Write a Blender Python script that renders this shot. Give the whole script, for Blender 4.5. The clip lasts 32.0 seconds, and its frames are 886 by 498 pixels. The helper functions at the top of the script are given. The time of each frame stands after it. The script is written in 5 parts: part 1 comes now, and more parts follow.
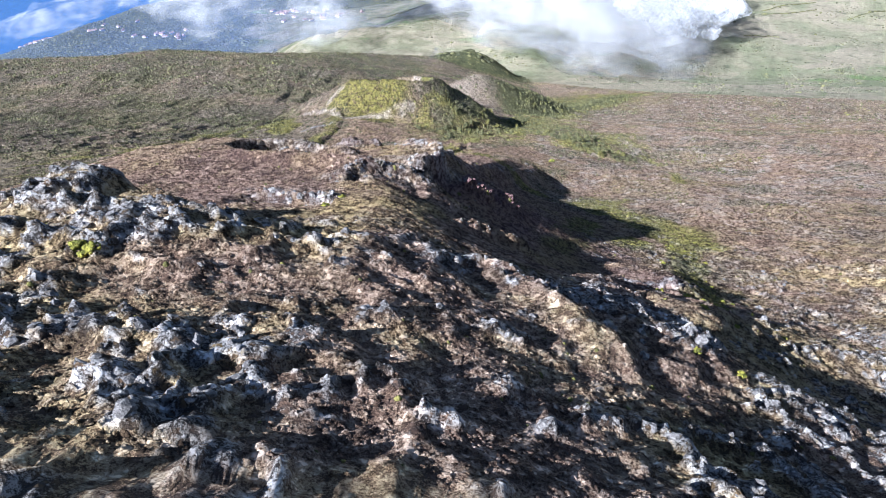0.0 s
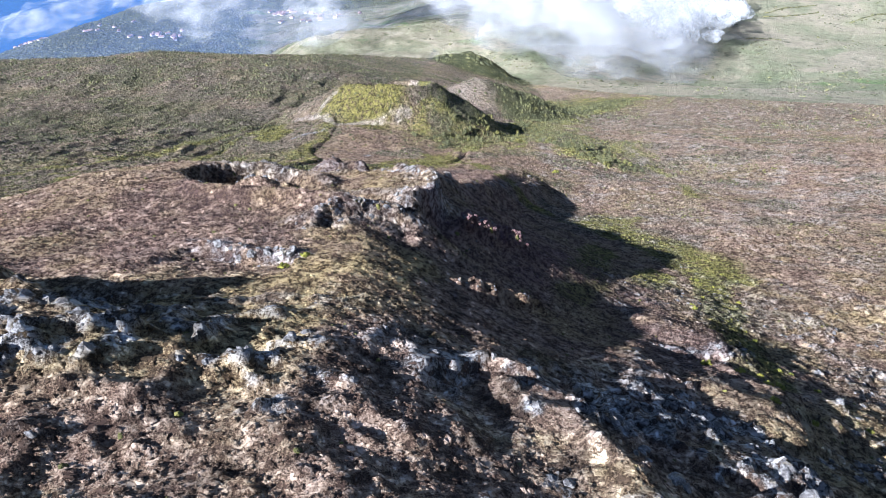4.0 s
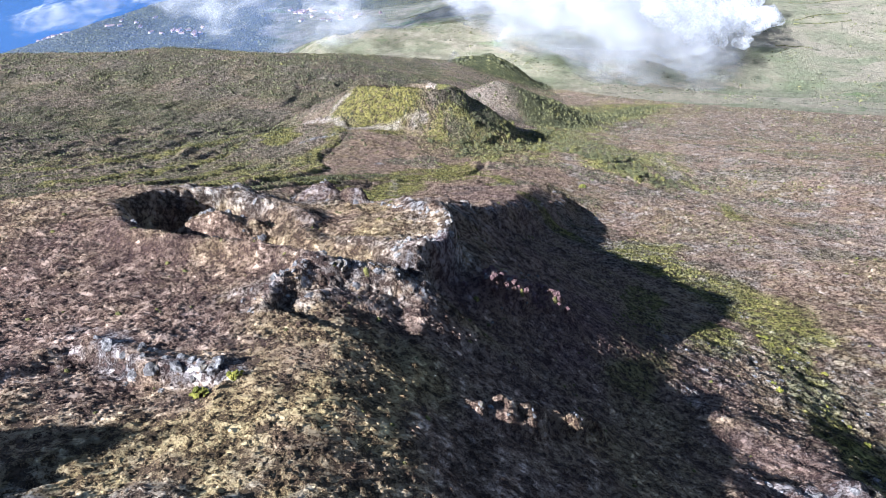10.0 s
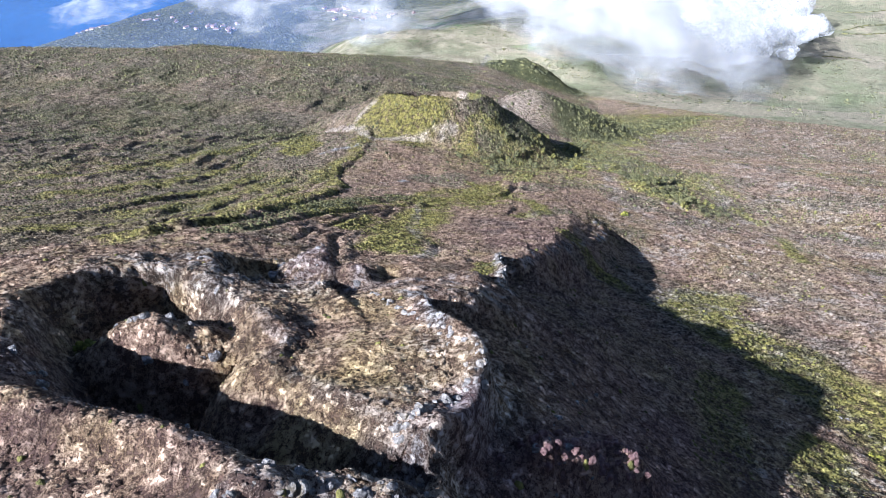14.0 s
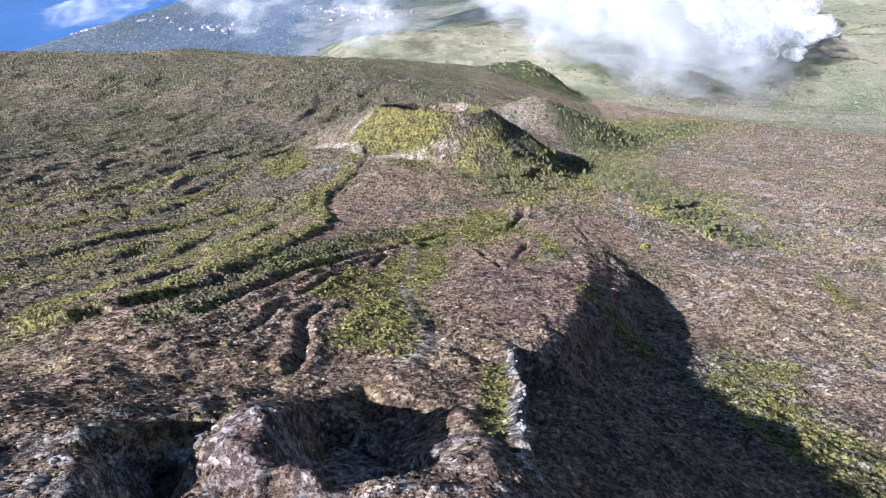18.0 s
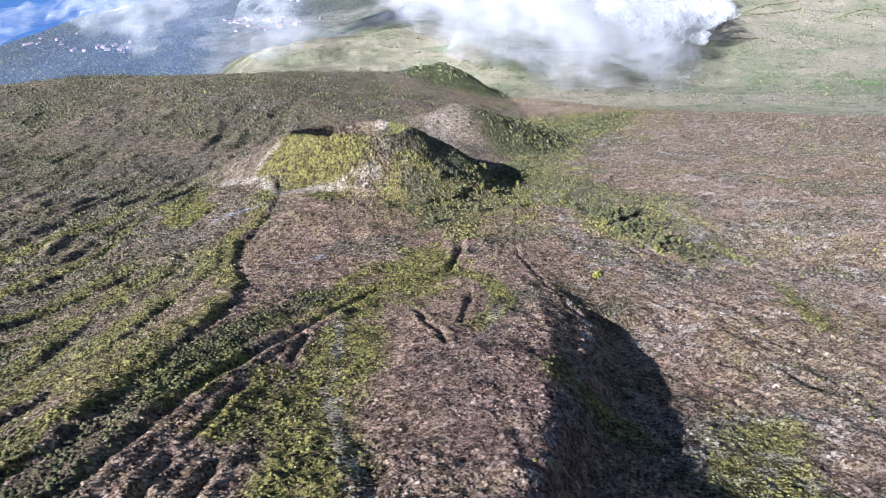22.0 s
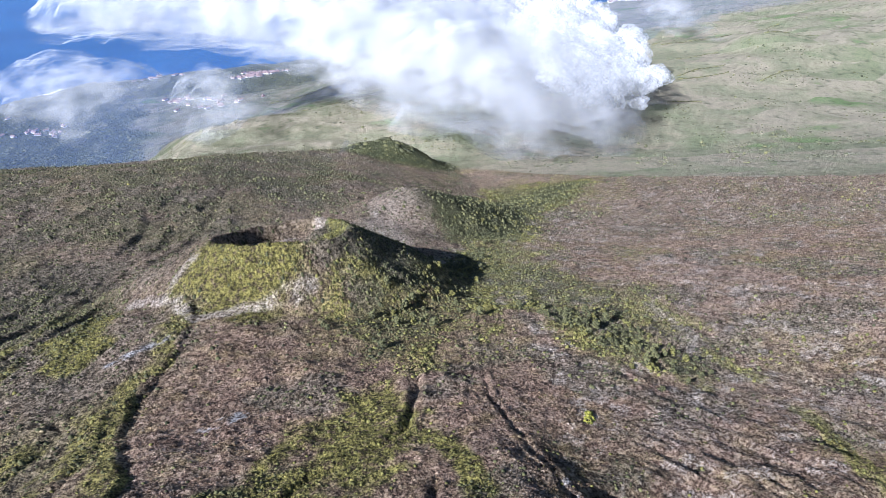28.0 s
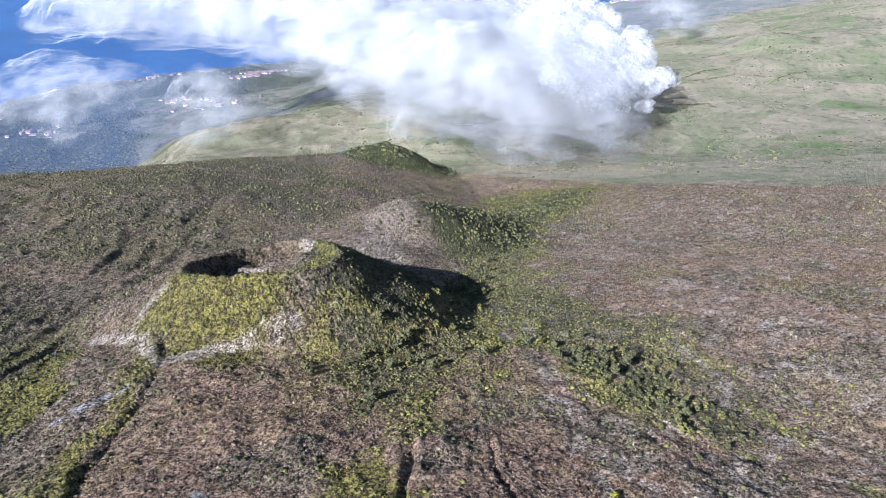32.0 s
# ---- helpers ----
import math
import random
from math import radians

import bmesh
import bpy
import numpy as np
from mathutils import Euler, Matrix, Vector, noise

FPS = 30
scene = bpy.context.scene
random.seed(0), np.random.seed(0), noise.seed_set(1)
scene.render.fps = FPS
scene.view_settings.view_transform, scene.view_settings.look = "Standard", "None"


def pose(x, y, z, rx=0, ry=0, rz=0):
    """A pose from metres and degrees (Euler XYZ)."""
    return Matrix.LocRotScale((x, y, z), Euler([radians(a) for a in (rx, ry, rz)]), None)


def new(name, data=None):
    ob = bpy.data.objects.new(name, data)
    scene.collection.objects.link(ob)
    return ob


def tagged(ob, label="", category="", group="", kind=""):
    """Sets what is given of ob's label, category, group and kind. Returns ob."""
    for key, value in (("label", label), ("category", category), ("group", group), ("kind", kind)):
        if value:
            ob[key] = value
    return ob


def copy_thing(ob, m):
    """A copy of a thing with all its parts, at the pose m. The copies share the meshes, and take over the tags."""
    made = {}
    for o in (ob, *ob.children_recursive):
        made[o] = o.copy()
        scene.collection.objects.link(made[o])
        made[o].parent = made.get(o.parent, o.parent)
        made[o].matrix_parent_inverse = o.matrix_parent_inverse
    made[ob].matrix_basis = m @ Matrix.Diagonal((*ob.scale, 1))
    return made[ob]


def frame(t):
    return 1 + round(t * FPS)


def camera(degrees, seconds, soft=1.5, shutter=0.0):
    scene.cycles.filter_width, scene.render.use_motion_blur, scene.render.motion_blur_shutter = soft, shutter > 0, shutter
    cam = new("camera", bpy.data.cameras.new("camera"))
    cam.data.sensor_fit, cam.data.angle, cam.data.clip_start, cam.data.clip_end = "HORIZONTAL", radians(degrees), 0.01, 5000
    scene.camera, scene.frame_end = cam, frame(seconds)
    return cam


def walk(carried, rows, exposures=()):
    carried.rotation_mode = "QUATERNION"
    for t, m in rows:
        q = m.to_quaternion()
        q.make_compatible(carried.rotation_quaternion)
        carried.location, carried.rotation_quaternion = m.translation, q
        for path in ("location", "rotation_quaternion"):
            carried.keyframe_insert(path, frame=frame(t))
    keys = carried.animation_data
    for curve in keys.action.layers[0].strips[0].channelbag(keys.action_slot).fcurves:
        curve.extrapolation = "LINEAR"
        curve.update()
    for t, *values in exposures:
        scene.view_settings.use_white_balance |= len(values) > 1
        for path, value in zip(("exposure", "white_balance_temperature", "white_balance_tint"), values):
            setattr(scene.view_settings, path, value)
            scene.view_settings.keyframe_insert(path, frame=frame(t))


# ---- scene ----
cam = camera(70.9, 32.0, soft=0.5)
METRES, EYE, TILT, LEAN, TURN = 200.0, 1100.0, -42.0, 0.0, 0.0
ROWS = [
    (0.0, 0.0, 0.0, 0.0, 0.0, 0.0, -0.0),
    (0.5, 0.0003, 0.0079, 0.0016, -0.03, -0.0, -0.01),
    (1.0, 0.0006, 0.0174, 0.0048, -0.06, -0.0, -0.03),
    (1.5, 0.001, 0.0282, 0.0092, -0.09, 0.03, -0.06),
    (2.0, 0.0012, 0.0392, 0.0136, -0.1, 0.04, -0.08),
    (2.5, 0.0014, 0.05, 0.0177, -0.12, 0.04, -0.08),
    (3.0, 0.0017, 0.0618, 0.0228, -0.13, 0.03, -0.09),
    (3.5, 0.0021, 0.0745, 0.0287, -0.15, 0.06, -0.12),
    (4.0, 0.0024, 0.0876, 0.0349, -0.16, 0.1, -0.14),
    (4.5, 0.0027, 0.1007, 0.0413, -0.18, 0.15, -0.16),
    (6.5, 0.0025, 0.134, 0.0492, -0.18, 0.24, -0.13),
    (7.0, 0.0026, 0.1388, 0.0481, -0.19, 0.23, -0.16),
    (7.5, 0.0027, 0.1455, 0.0486, -0.21, 0.23, -0.17),
    (8.0, 0.0028, 0.1539, 0.0507, -0.24, 0.22, -0.2),
    (8.5, 0.0031, 0.1637, 0.0543, -0.23, 0.21, -0.26),
    (9.0, 0.0029, 0.1753, 0.0592, 0.61, 0.22, -1.1),
    (9.5, 0.0026, 0.1876, 0.0648, 1.04, 0.21, -1.49),
    (10.0, 0.0022, 0.2007, 0.0711, 1.2, 0.21, -1.67),
    (10.5, 0.0016, 0.2146, 0.0779, 1.39, 0.22, -1.88),
    (11.0, 0.0011, 0.228, 0.0847, 1.62, 0.25, -2.09),
    (11.5, 0.0004, 0.2411, 0.0908, 1.87, 0.23, -2.3),
    (12.0, -0.0003, 0.2543, 0.0968, 2.16, 0.2, -2.56),
    (12.5, -0.0011, 0.2678, 0.1035, 2.64, 0.17, -3.01),
    (13.0, -0.0021, 0.2819, 0.1106, 3.14, 0.14, -3.44),
    (13.5, -0.0034, 0.2964, 0.118, 3.51, 0.1, -3.76),
    (14.0, -0.0047, 0.3112, 0.1257, 3.51, 0.13, -3.77),
    (14.5, -0.006, 0.326, 0.1334, 3.51, 0.09, -3.75),
    (16.5, -0.0112, 0.3874, 0.1662, 3.49, 0.06, -3.68),
    (17.0, -0.0127, 0.4036, 0.1753, 3.48, 0.05, -3.66),
    (17.5, -0.0141, 0.4201, 0.1845, 3.49, 0.05, -3.65),
    (18.0, -0.0156, 0.4366, 0.1939, 3.48, 0.03, -3.64),
    (18.5, -0.0172, 0.4534, 0.2032, 3.48, 0.04, -3.62),
    (19.0, -0.0186, 0.4702, 0.2129, 3.33, 0.02, -3.46),
    (19.5, -0.02, 0.4873, 0.2227, 2.94, 0.08, -3.09),
    (20.0, -0.021, 0.5044, 0.2325, 2.29, 0.13, -2.44),
    (20.5, -0.0213, 0.521, 0.242, 0.45, 0.19, -0.7),
    (21.0, -0.021, 0.5376, 0.2512, -1.51, 0.16, 1.08),
    (21.5, -0.0204, 0.5538, 0.2603, -2.2, 0.13, 1.67),
    (22.0, -0.0194, 0.5701, 0.2694, -2.62, 0.11, 2.06),
    (22.5, -0.0181, 0.5864, 0.2788, -2.81, 0.69, 2.22),
    (23.0, -0.0167, 0.6038, 0.2885, -3.04, 5.0, 2.44),
    (23.5, -0.0154, 0.62, 0.2968, -3.26, 6.07, 2.63),
    (24.0, -0.014, 0.6361, 0.3057, -3.5, 6.07, 2.86),
    (24.5, -0.0125, 0.6522, 0.3147, -3.81, 6.05, 3.16),
    (25.0, -0.0105, 0.6684, 0.3235, -4.51, 6.01, 3.82),
    (25.5, -0.0085, 0.6844, 0.3323, -5.42, 5.94, 4.62),
    (26.0, -0.0061, 0.7003, 0.341, -6.33, 5.85, 5.44),
    (26.5, -0.0038, 0.716, 0.3497, -6.61, 5.8, 5.62),
    (28.5, 0.0068, 0.7801, 0.3846, -6.67, 5.69, 5.51),
    (29.0, 0.0098, 0.7966, 0.3937, -6.67, 5.69, 5.47),
    (29.5, 0.0128, 0.8131, 0.4029, -6.68, 5.68, 5.44),
    (30.0, 0.0157, 0.8297, 0.4122, -6.68, 5.68, 5.42),
    (30.5, 0.0184, 0.8456, 0.4214, -6.69, 5.68, 5.4),
    (31.0, 0.0211, 0.8605, 0.4293, -6.68, 5.7, 5.38),
    (31.5, 0.0233, 0.8744, 0.4364, -6.68, 5.71, 5.36),
    (32.0, 0.0257, 0.8878, 0.4429, -6.68, 5.68, 5.33),
]
walk(cam, [(t, pose(0, 0, EYE, TILT, LEAN, TURN) @ pose(METRES * x, METRES * y, METRES * z, 90 + pitch, roll, yaw)) for t, x, y, z, yaw, pitch, roll in ROWS],
     exposures=[(0.0, 1.86, 5350, 15), (12.0, 1.86, 5350, 16), (21.8, 1.8, 5400, 18), (22.8, 1.4, 5350, 18), (24.2, 1.38, 5350, 18), (26.0, 1.46, 5350, 17), (32.0, 1.46, 5350, 17)])
# ---- world, sun ----
SUN_AZ, SUN_EL = 34.0, 36.5          # degrees: shadows fall towards +x, turned by SUN_AZ to +y
_fall = Vector((math.cos(radians(SUN_AZ)) * math.cos(radians(SUN_EL)), math.sin(radians(SUN_AZ)) * math.cos(radians(SUN_EL)), -math.sin(radians(SUN_EL))))
world = bpy.data.worlds.new("world")
scene.world = world
world.use_nodes = True
_wn = world.node_tree
_sky = _wn.nodes.new("ShaderNodeTexSky")
_sky.sky_type = "NISHITA"
_sky.sun_disc = False
_sky.sun_elevation = radians(SUN_EL)
_sky.sun_rotation = math.atan2(-_fall.x, -_fall.y)
_sky.altitude = 1100
_wn.links.new(_sky.outputs["Color"], _wn.nodes["Background"].inputs["Color"])
_wn.nodes["Background"].inputs["Strength"].default_value = 0.039
sun = new("sun", bpy.data.lights.new("sun", "SUN"))
sun.data.energy, sun.data.angle, sun.data.color = 5.0, radians(0.55), (1.0, 0.96, 0.9)
sun.matrix_world = Matrix.Translation((-400, -200, 2200)) @ _fall.to_track_quat("-Z", "Y").to_matrix().to_4x4()

# ---- materials ----
def material(name, rough=0.9, spec=0.2):
    m = bpy.data.materials.new(name)
    m.use_nodes = True
    b = m.node_tree.nodes["Principled BSDF"]
    b.inputs["Roughness"].default_value = rough
    b.inputs["Specular IOR Level"].default_value = spec
    return m, m.node_tree.nodes, m.node_tree.links, b


def tex_noise(nodes, links, coord, scale, detail=4.0, rough=0.6):
    n = nodes.new("ShaderNodeTexNoise")
    n.inputs["Scale"].default_value, n.inputs["Detail"].default_value, n.inputs["Roughness"].default_value = scale, detail, rough
    links.new(coord, n.inputs["Vector"])
    return n.outputs["Fac"]


def ramp(nodes, links, fac, stops):
    n = nodes.new("ShaderNodeValToRGB")
    while len(n.color_ramp.elements) < len(stops):
        n.color_ramp.elements.new(0.5)
    for e, (pos, col) in zip(n.color_ramp.elements, stops):
        e.position, e.color = pos, (*col, 1)
    links.new(fac, n.inputs["Fac"])
    return n.outputs["Color"]


def mix(nodes, links, fac, a, b, kind="MIX"):
    n = nodes.new("ShaderNodeMix")
    n.data_type, n.blend_type = "RGBA", kind
    for sock, value in ((n.inputs[0], fac), (n.inputs[6], a), (n.inputs[7], b)):
        if isinstance(value, (int, float)):
            sock.default_value = value
        elif isinstance(value, tuple):
            sock.default_value = (*value, 1)
        else:
            links.new(value, sock)
    return n.outputs[2]


def span(nodes, links, value, a, b, c=0.0, d=1.0):
    n = nodes.new("ShaderNodeMapRange")
    n.inputs[1].default_value, n.inputs[2].default_value, n.inputs[3].default_value, n.inputs[4].default_value = a, b, c, d
    links.new(value, n.inputs[0])
    return n.outputs[0]


def maths(nodes, links, op, a, b):
    n = nodes.new("ShaderNodeMath")
    n.operation = op
    for sock, value in zip(n.inputs, (a, b)):
        if isinstance(value, (int, float)):
            sock.default_value = value
        else:
            links.new(value, sock)
    return n.outputs[0]


def bump(nodes, links, bsdf, height_socket, strength, distance):
    n = nodes.new("ShaderNodeBump")
    n.inputs["Strength"].default_value, n.inputs["Distance"].default_value = strength, distance
    links.new(height_socket, n.inputs["Height"])
    links.new(n.outputs["Normal"], bsdf.inputs["Normal"])


def ground_material():
    m, nodes, links, b = material("heath_ground", 0.95, 0.1)
    at = {}
    for key in ("gold", "green", "pale", "rock", "meadow", "wood", "red", "surf", "scrub"):
        a = nodes.new("ShaderNodeAttribute")
        a.attribute_name = key
        at[key] = a.outputs["Fac"]
    pos = nodes.new("ShaderNodeNewGeometry").outputs["Position"]
    big = tex_noise(nodes, links, pos, 0.035, 5, 0.62)
    wide = tex_noise(nodes, links, pos, 0.13, 5, 0.68)
    mid = span(nodes, links, tex_noise(nodes, links, pos, 0.45, 5, 0.65), 0.36, 0.64)
    fine = span(nodes, links, tex_noise(nodes, links, pos, 2.0, 5, 0.7), 0.36, 0.64)
    tiny = span(nodes, links, tex_noise(nodes, links, pos, 8.0, 4, 0.75), 0.34, 0.66)
    lump = span(nodes, links, tex_noise(nodes, links, pos, 1.05, 4, 0.6), 0.38, 0.62)
    # one mottle of stems, cushions and gaps, from 0 (gaps) to 1 (pale tips)
    mottle = maths(nodes, links, "ADD", maths(nodes, links, "MULTIPLY", fine, 0.36), maths(nodes, links, "MULTIPLY", tiny, 0.2))
    mottle = maths(nodes, links, "ADD", mottle, maths(nodes, links, "ADD", maths(nodes, links, "MULTIPLY", mid, 0.18), maths(nodes, links, "MULTIPLY", lump, 0.26)))
    mottle = span(nodes, links, mottle, 0.3, 0.7)
    # every tuft has a tone of its own
    own = nodes.new("ShaderNodeAttribute")
    own.attribute_name = "tuft"
    tone = maths(nodes, links, "MULTIPLY", maths(nodes, links, "SUBTRACT", nodes.new("ShaderNodeNewGeometry").outputs["Random Per Island"], 0.5), 0.3)
    mottle = maths(nodes, links, "ADD", mottle, maths(nodes, links, "MULTIPLY", tone, own.outputs["Fac"]))
    heath = ramp(nodes, links, mottle, [(0.08, (0.08, 0.056, 0.042)), (0.28, (0.21, 0.148, 0.107)), (0.48, (0.33, 0.243, 0.172)), (0.66, (0.425, 0.324, 0.23)), (0.88, (0.53, 0.425, 0.315))])
    tint = ramp(nodes, links, wide, [(0.33, (0.72, 0.66, 0.64)), (0.44, (0.98, 0.92, 0.92)), (0.54, (1.02, 0.97, 0.9)), (0.66, (0.98, 0.97, 0.74))])
    col = mix(nodes, links, 1.0, heath, tint, "MULTIPLY")
    tint2 = ramp(nodes, links, big, [(0.38, (1.0, 1.0, 1.0)), (0.5, (0.93, 0.9, 0.88)), (0.62, (0.8, 0.79, 0.76))])
    col = mix(nodes, links, 1.0, col, tint2, "MULTIPLY")
    scrubs = ramp(nodes, links, mottle, [(0.16, (0.018, 0.017, 0.011)), (0.34, (0.068, 0.061, 0.042)), (0.52, (0.155, 0.135, 0.094)), (0.75, (0.32, 0.27, 0.2))])
    col = mix(nodes, links, maths(nodes, links, "MULTIPLY", at["scrub"], 0.85), col, scrubs)
    golds = ramp(nodes, links, mottle, [(0.1, (0.07, 0.05, 0.025)), (0.32, (0.24, 0.165, 0.078)), (0.5, (0.43, 0.315, 0.145)), (0.72, (0.54, 0.42, 0.2))])
    col = mix(nodes, links, maths(nodes, links, "MULTIPLY", at["gold"], span(nodes, links, wide, 0.35, 0.55, 0.25, 0.95)), col, golds)
    greens = ramp(nodes, links, mottle, [(0.14, (0.034, 0.032, 0.013)), (0.34, (0.122, 0.11, 0.036)), (0.52, (0.23, 0.206, 0.058)), (0.76, (0.345, 0.305, 0.088))])
    gmask = maths(nodes, links, "MULTIPLY", at["green"], span(nodes, links, mid, 0.0, 0.45, 0.35, 1.0))
    col = mix(nodes, links, gmask, col, greens)
    pales = ramp(nodes, links, mottle, [(0.2, (0.22, 0.165, 0.12)), (0.6, (0.6, 0.51, 0.41)), (0.8, (0.72, 0.64, 0.54))])
    col = mix(nodes, links, maths(nodes, links, "MULTIPLY", at["pale"], span(nodes, links, fine, 0.25, 0.7)), col, pales)
    rocks = ramp(nodes, links, mottle, [(0.2, (0.048, 0.045, 0.043)), (0.36, (0.14, 0.132, 0.125)), (0.5, (0.29, 0.277, 0.262)), (0.72, (0.52, 0.505, 0.48))])
    col = mix(nodes, links, maths(nodes, links, "MULTIPLY", at["rock"], span(nodes, links, fine, 0.05, 0.35)), col, rocks)
    clump = ramp(nodes, links, tex_noise(nodes, links, pos, 0.3, 5, 0.62), [(0.39, (0.56, 0.56, 0.56)), (0.46, (0.95, 0.95, 0.95)), (0.56, (1.1, 1.09, 1.08))])
    col = mix(nodes, links, 1.0, col, clump, "MULTIPLY")
    reds = ramp(nodes, links, mottle, [(0.2, (0.09, 0.052, 0.055)), (0.7, (0.27, 0.165, 0.16))])
    col = mix(nodes, links, at["red"], col, reds)
    far = tex_noise(nodes, links, pos, 0.008, 6, 0.65)
    far2 = tex_noise(nodes, links, pos, 0.05, 5, 0.7)
    fields = nodes.new("ShaderNodeTexVoronoi")
    fields.inputs["Scale"].default_value = 0.0085
    warp = nodes.new("ShaderNodeMapping")
    warp.inputs["Scale"].default_value = (0.8, 1.5, 0.3)
    links.new(pos, warp.inputs["Vector"])
    links.new(warp.outputs["Vector"], fields.inputs["Vector"])
    own = nodes.new("ShaderNodeSeparateColor")
    links.new(fields.outputs["Color"], own.inputs["Color"])
    kind = maths(nodes, links, "ADD", maths(nodes, links, "MULTIPLY", own.outputs[0], 0.45), maths(nodes, links, "MULTIPLY", span(nodes, links, far, 0.3, 0.7), 0.55))
    meadows = ramp(nodes, links, kind, [(0.18, (0.19, 0.205, 0.115)), (0.32, (0.235, 0.23, 0.145)), (0.44, (0.28, 0.26, 0.17)), (0.58, (0.32, 0.28, 0.2)), (0.72, (0.235, 0.225, 0.145)), (0.86, (0.16, 0.215, 0.09))])
    meadows = mix(nodes, links, span(nodes, links, far2, 0.54, 0.66, 0.0, 0.75), meadows, (0.085, 0.09, 0.055))
    meadows = mix(nodes, links, 0.35, meadows, mix(nodes, links, 1.0, meadows, ramp(nodes, links, tex_noise(nodes, links, pos, 0.2, 4, 0.7), [(0.35, (0.3, 0.3, 0.3)), (0.6, (1, 1, 1))]), "MULTIPLY"))
    col = mix(nodes, links, at["meadow"], col, meadows)
    woods = mix(nodes, links, 1.0, ramp(nodes, links, far2, [(0.3, (0.05, 0.056, 0.03)), (0.7, (0.14, 0.145, 0.062))]), ramp(nodes, links, mottle, [(0.2, (0.4, 0.4, 0.4)), (0.7, (1, 1, 1))]), "MULTIPLY")
    col = mix(nodes, links, at["wood"], col, woods)
    col = mix(nodes, links, at["surf"], col, (0.85, 0.87, 0.88))
    links.new(col, b.inputs["Base Color"])
    bump(nodes, links, b, mottle, 1.0, 0.5)
    return m


def sea_material():
    m, nodes, links, b = material("sea_water", 0.25, 0.5)
    pos = nodes.new("ShaderNodeNewGeometry").outputs["Position"]
    n = tex_noise(nodes, links, pos, 0.004, 4, 0.6)
    links.new(ramp(nodes, links, n, [(0.3, (0.006, 0.05, 0.14)), (0.7, (0.01, 0.07, 0.175))]), b.inputs["Base Color"])
    bump(nodes, links, b, tex_noise(nodes, links, pos, 0.08, 3, 0.6), 0.2, 2.0)
    return m


def cloud_material(name, thick, scale=0.012, tone=(0.78, 0.79, 0.8), grain=2.6):
    """Thin vapour: each layer of a cloud covers its share; layers behind one another add up."""
    m, nodes, links, b = material(name, 1.0, 0.0)
    out = nodes["Material Output"]
    nodes.remove(b)
    a = nodes.new("ShaderNodeAttribute")
    a.attribute_name = "cover"
    pos = nodes.new("ShaderNodeNewGeometry").outputs["Position"]
    n = tex_noise(nodes, links, pos, scale, 7, 0.62)
    cover = maths(nodes, links, "ADD", a.outputs["Fac"], maths(nodes, links, "MULTIPLY", maths(nodes, links, "SUBTRACT", n, 0.5), grain))
    alpha = span(nodes, links, cover, 0.0, 1.0, 0.0, thick)
    dif = nodes.new("ShaderNodeBsdfDiffuse")
    dif.inputs["Color"].default_value = (*tone, 1)
    tra = nodes.new("ShaderNodeBsdfTranslucent")
    tra.inputs["Color"].default_value = (*tone, 1)
    body = nodes.new("ShaderNodeMixShader")
    body.inputs[0].default_value = 0.6
    links.new(dif.outputs[0], body.inputs[1])
    links.new(tra.outputs[0], body.inputs[2])
    clear = nodes.new("ShaderNodeBsdfTransparent")
    mixed = nodes.new("ShaderNodeMixShader")
    links.new(alpha, mixed.inputs[0])
    links.new(clear.outputs[0], mixed.inputs[1])
    links.new(body.outputs[0], mixed.inputs[2])
    links.new(mixed.outputs[0], out.inputs["Surface"])
    return m


def puff_material():
    """Thick vapour with a frayed edge."""
    m, nodes, links, b = material("billow_vapour", 1.0, 0.0)
    out = nodes["Material Output"]
    nodes.remove(b)
    pos = nodes.new("ShaderNodeNewGeometry").outputs["Position"]
    alpha = span(nodes, links, tex_noise(nodes, links, pos, 0.045, 8, 0.68), 0.36, 0.68, 0.0, 0.5)
    dif = nodes.new("ShaderNodeBsdfDiffuse")
    dif.inputs["Color"].default_value = (0.93, 0.935, 0.94, 1)
    tra = nodes.new("ShaderNodeBsdfTranslucent")
    tra.inputs["Color"].default_value = (0.93, 0.935, 0.94, 1)
    body = nodes.new("ShaderNodeMixShader")
    body.inputs[0].default_value = 0.55
    links.new(dif.outputs[0], body.inputs[1])
    links.new(tra.outputs[0], body.inputs[2])
    mixed = nodes.new("ShaderNodeMixShader")
    links.new(alpha, mixed.inputs[0])
    links.new(nodes.new("ShaderNodeBsdfTransparent").outputs[0], mixed.inputs[1])
    links.new(body.outputs[0], mixed.inputs[2])
    links.new(mixed.outputs[0], out.inputs["Surface"])
    return m


def plant_material(name, stops, patch, leaf=0.25):
    """Twiggy plants: each clump has its own tone, patches of ground lean to one side of the range."""
    m, nodes, links, b = material(name, 0.9, 0.15)
    geo = nodes.new("ShaderNodeNewGeometry")
    pos = geo.outputs["Position"]
    big = tex_noise(nodes, links, pos, patch, 4, 0.6)
    own = geo.outputs["Random Per Island"]
    fine = tex_noise(nodes, links, pos, 7.0, 3, 0.7)
    fac = maths(nodes, links, "ADD", maths(nodes, links, "MULTIPLY", big, 0.9), maths(nodes, links, "MULTIPLY", own, 0.45))
    fac = maths(nodes, links, "ADD", fac, maths(nodes, links, "MULTIPLY", fine, 0.5))
    fac = span(nodes, links, fac, 0.55, 1.3)
    links.new(ramp(nodes, links, fac, stops), b.inputs["Base Color"])
    bump(nodes, links, b, fine, 1.0, 0.25)
    return m


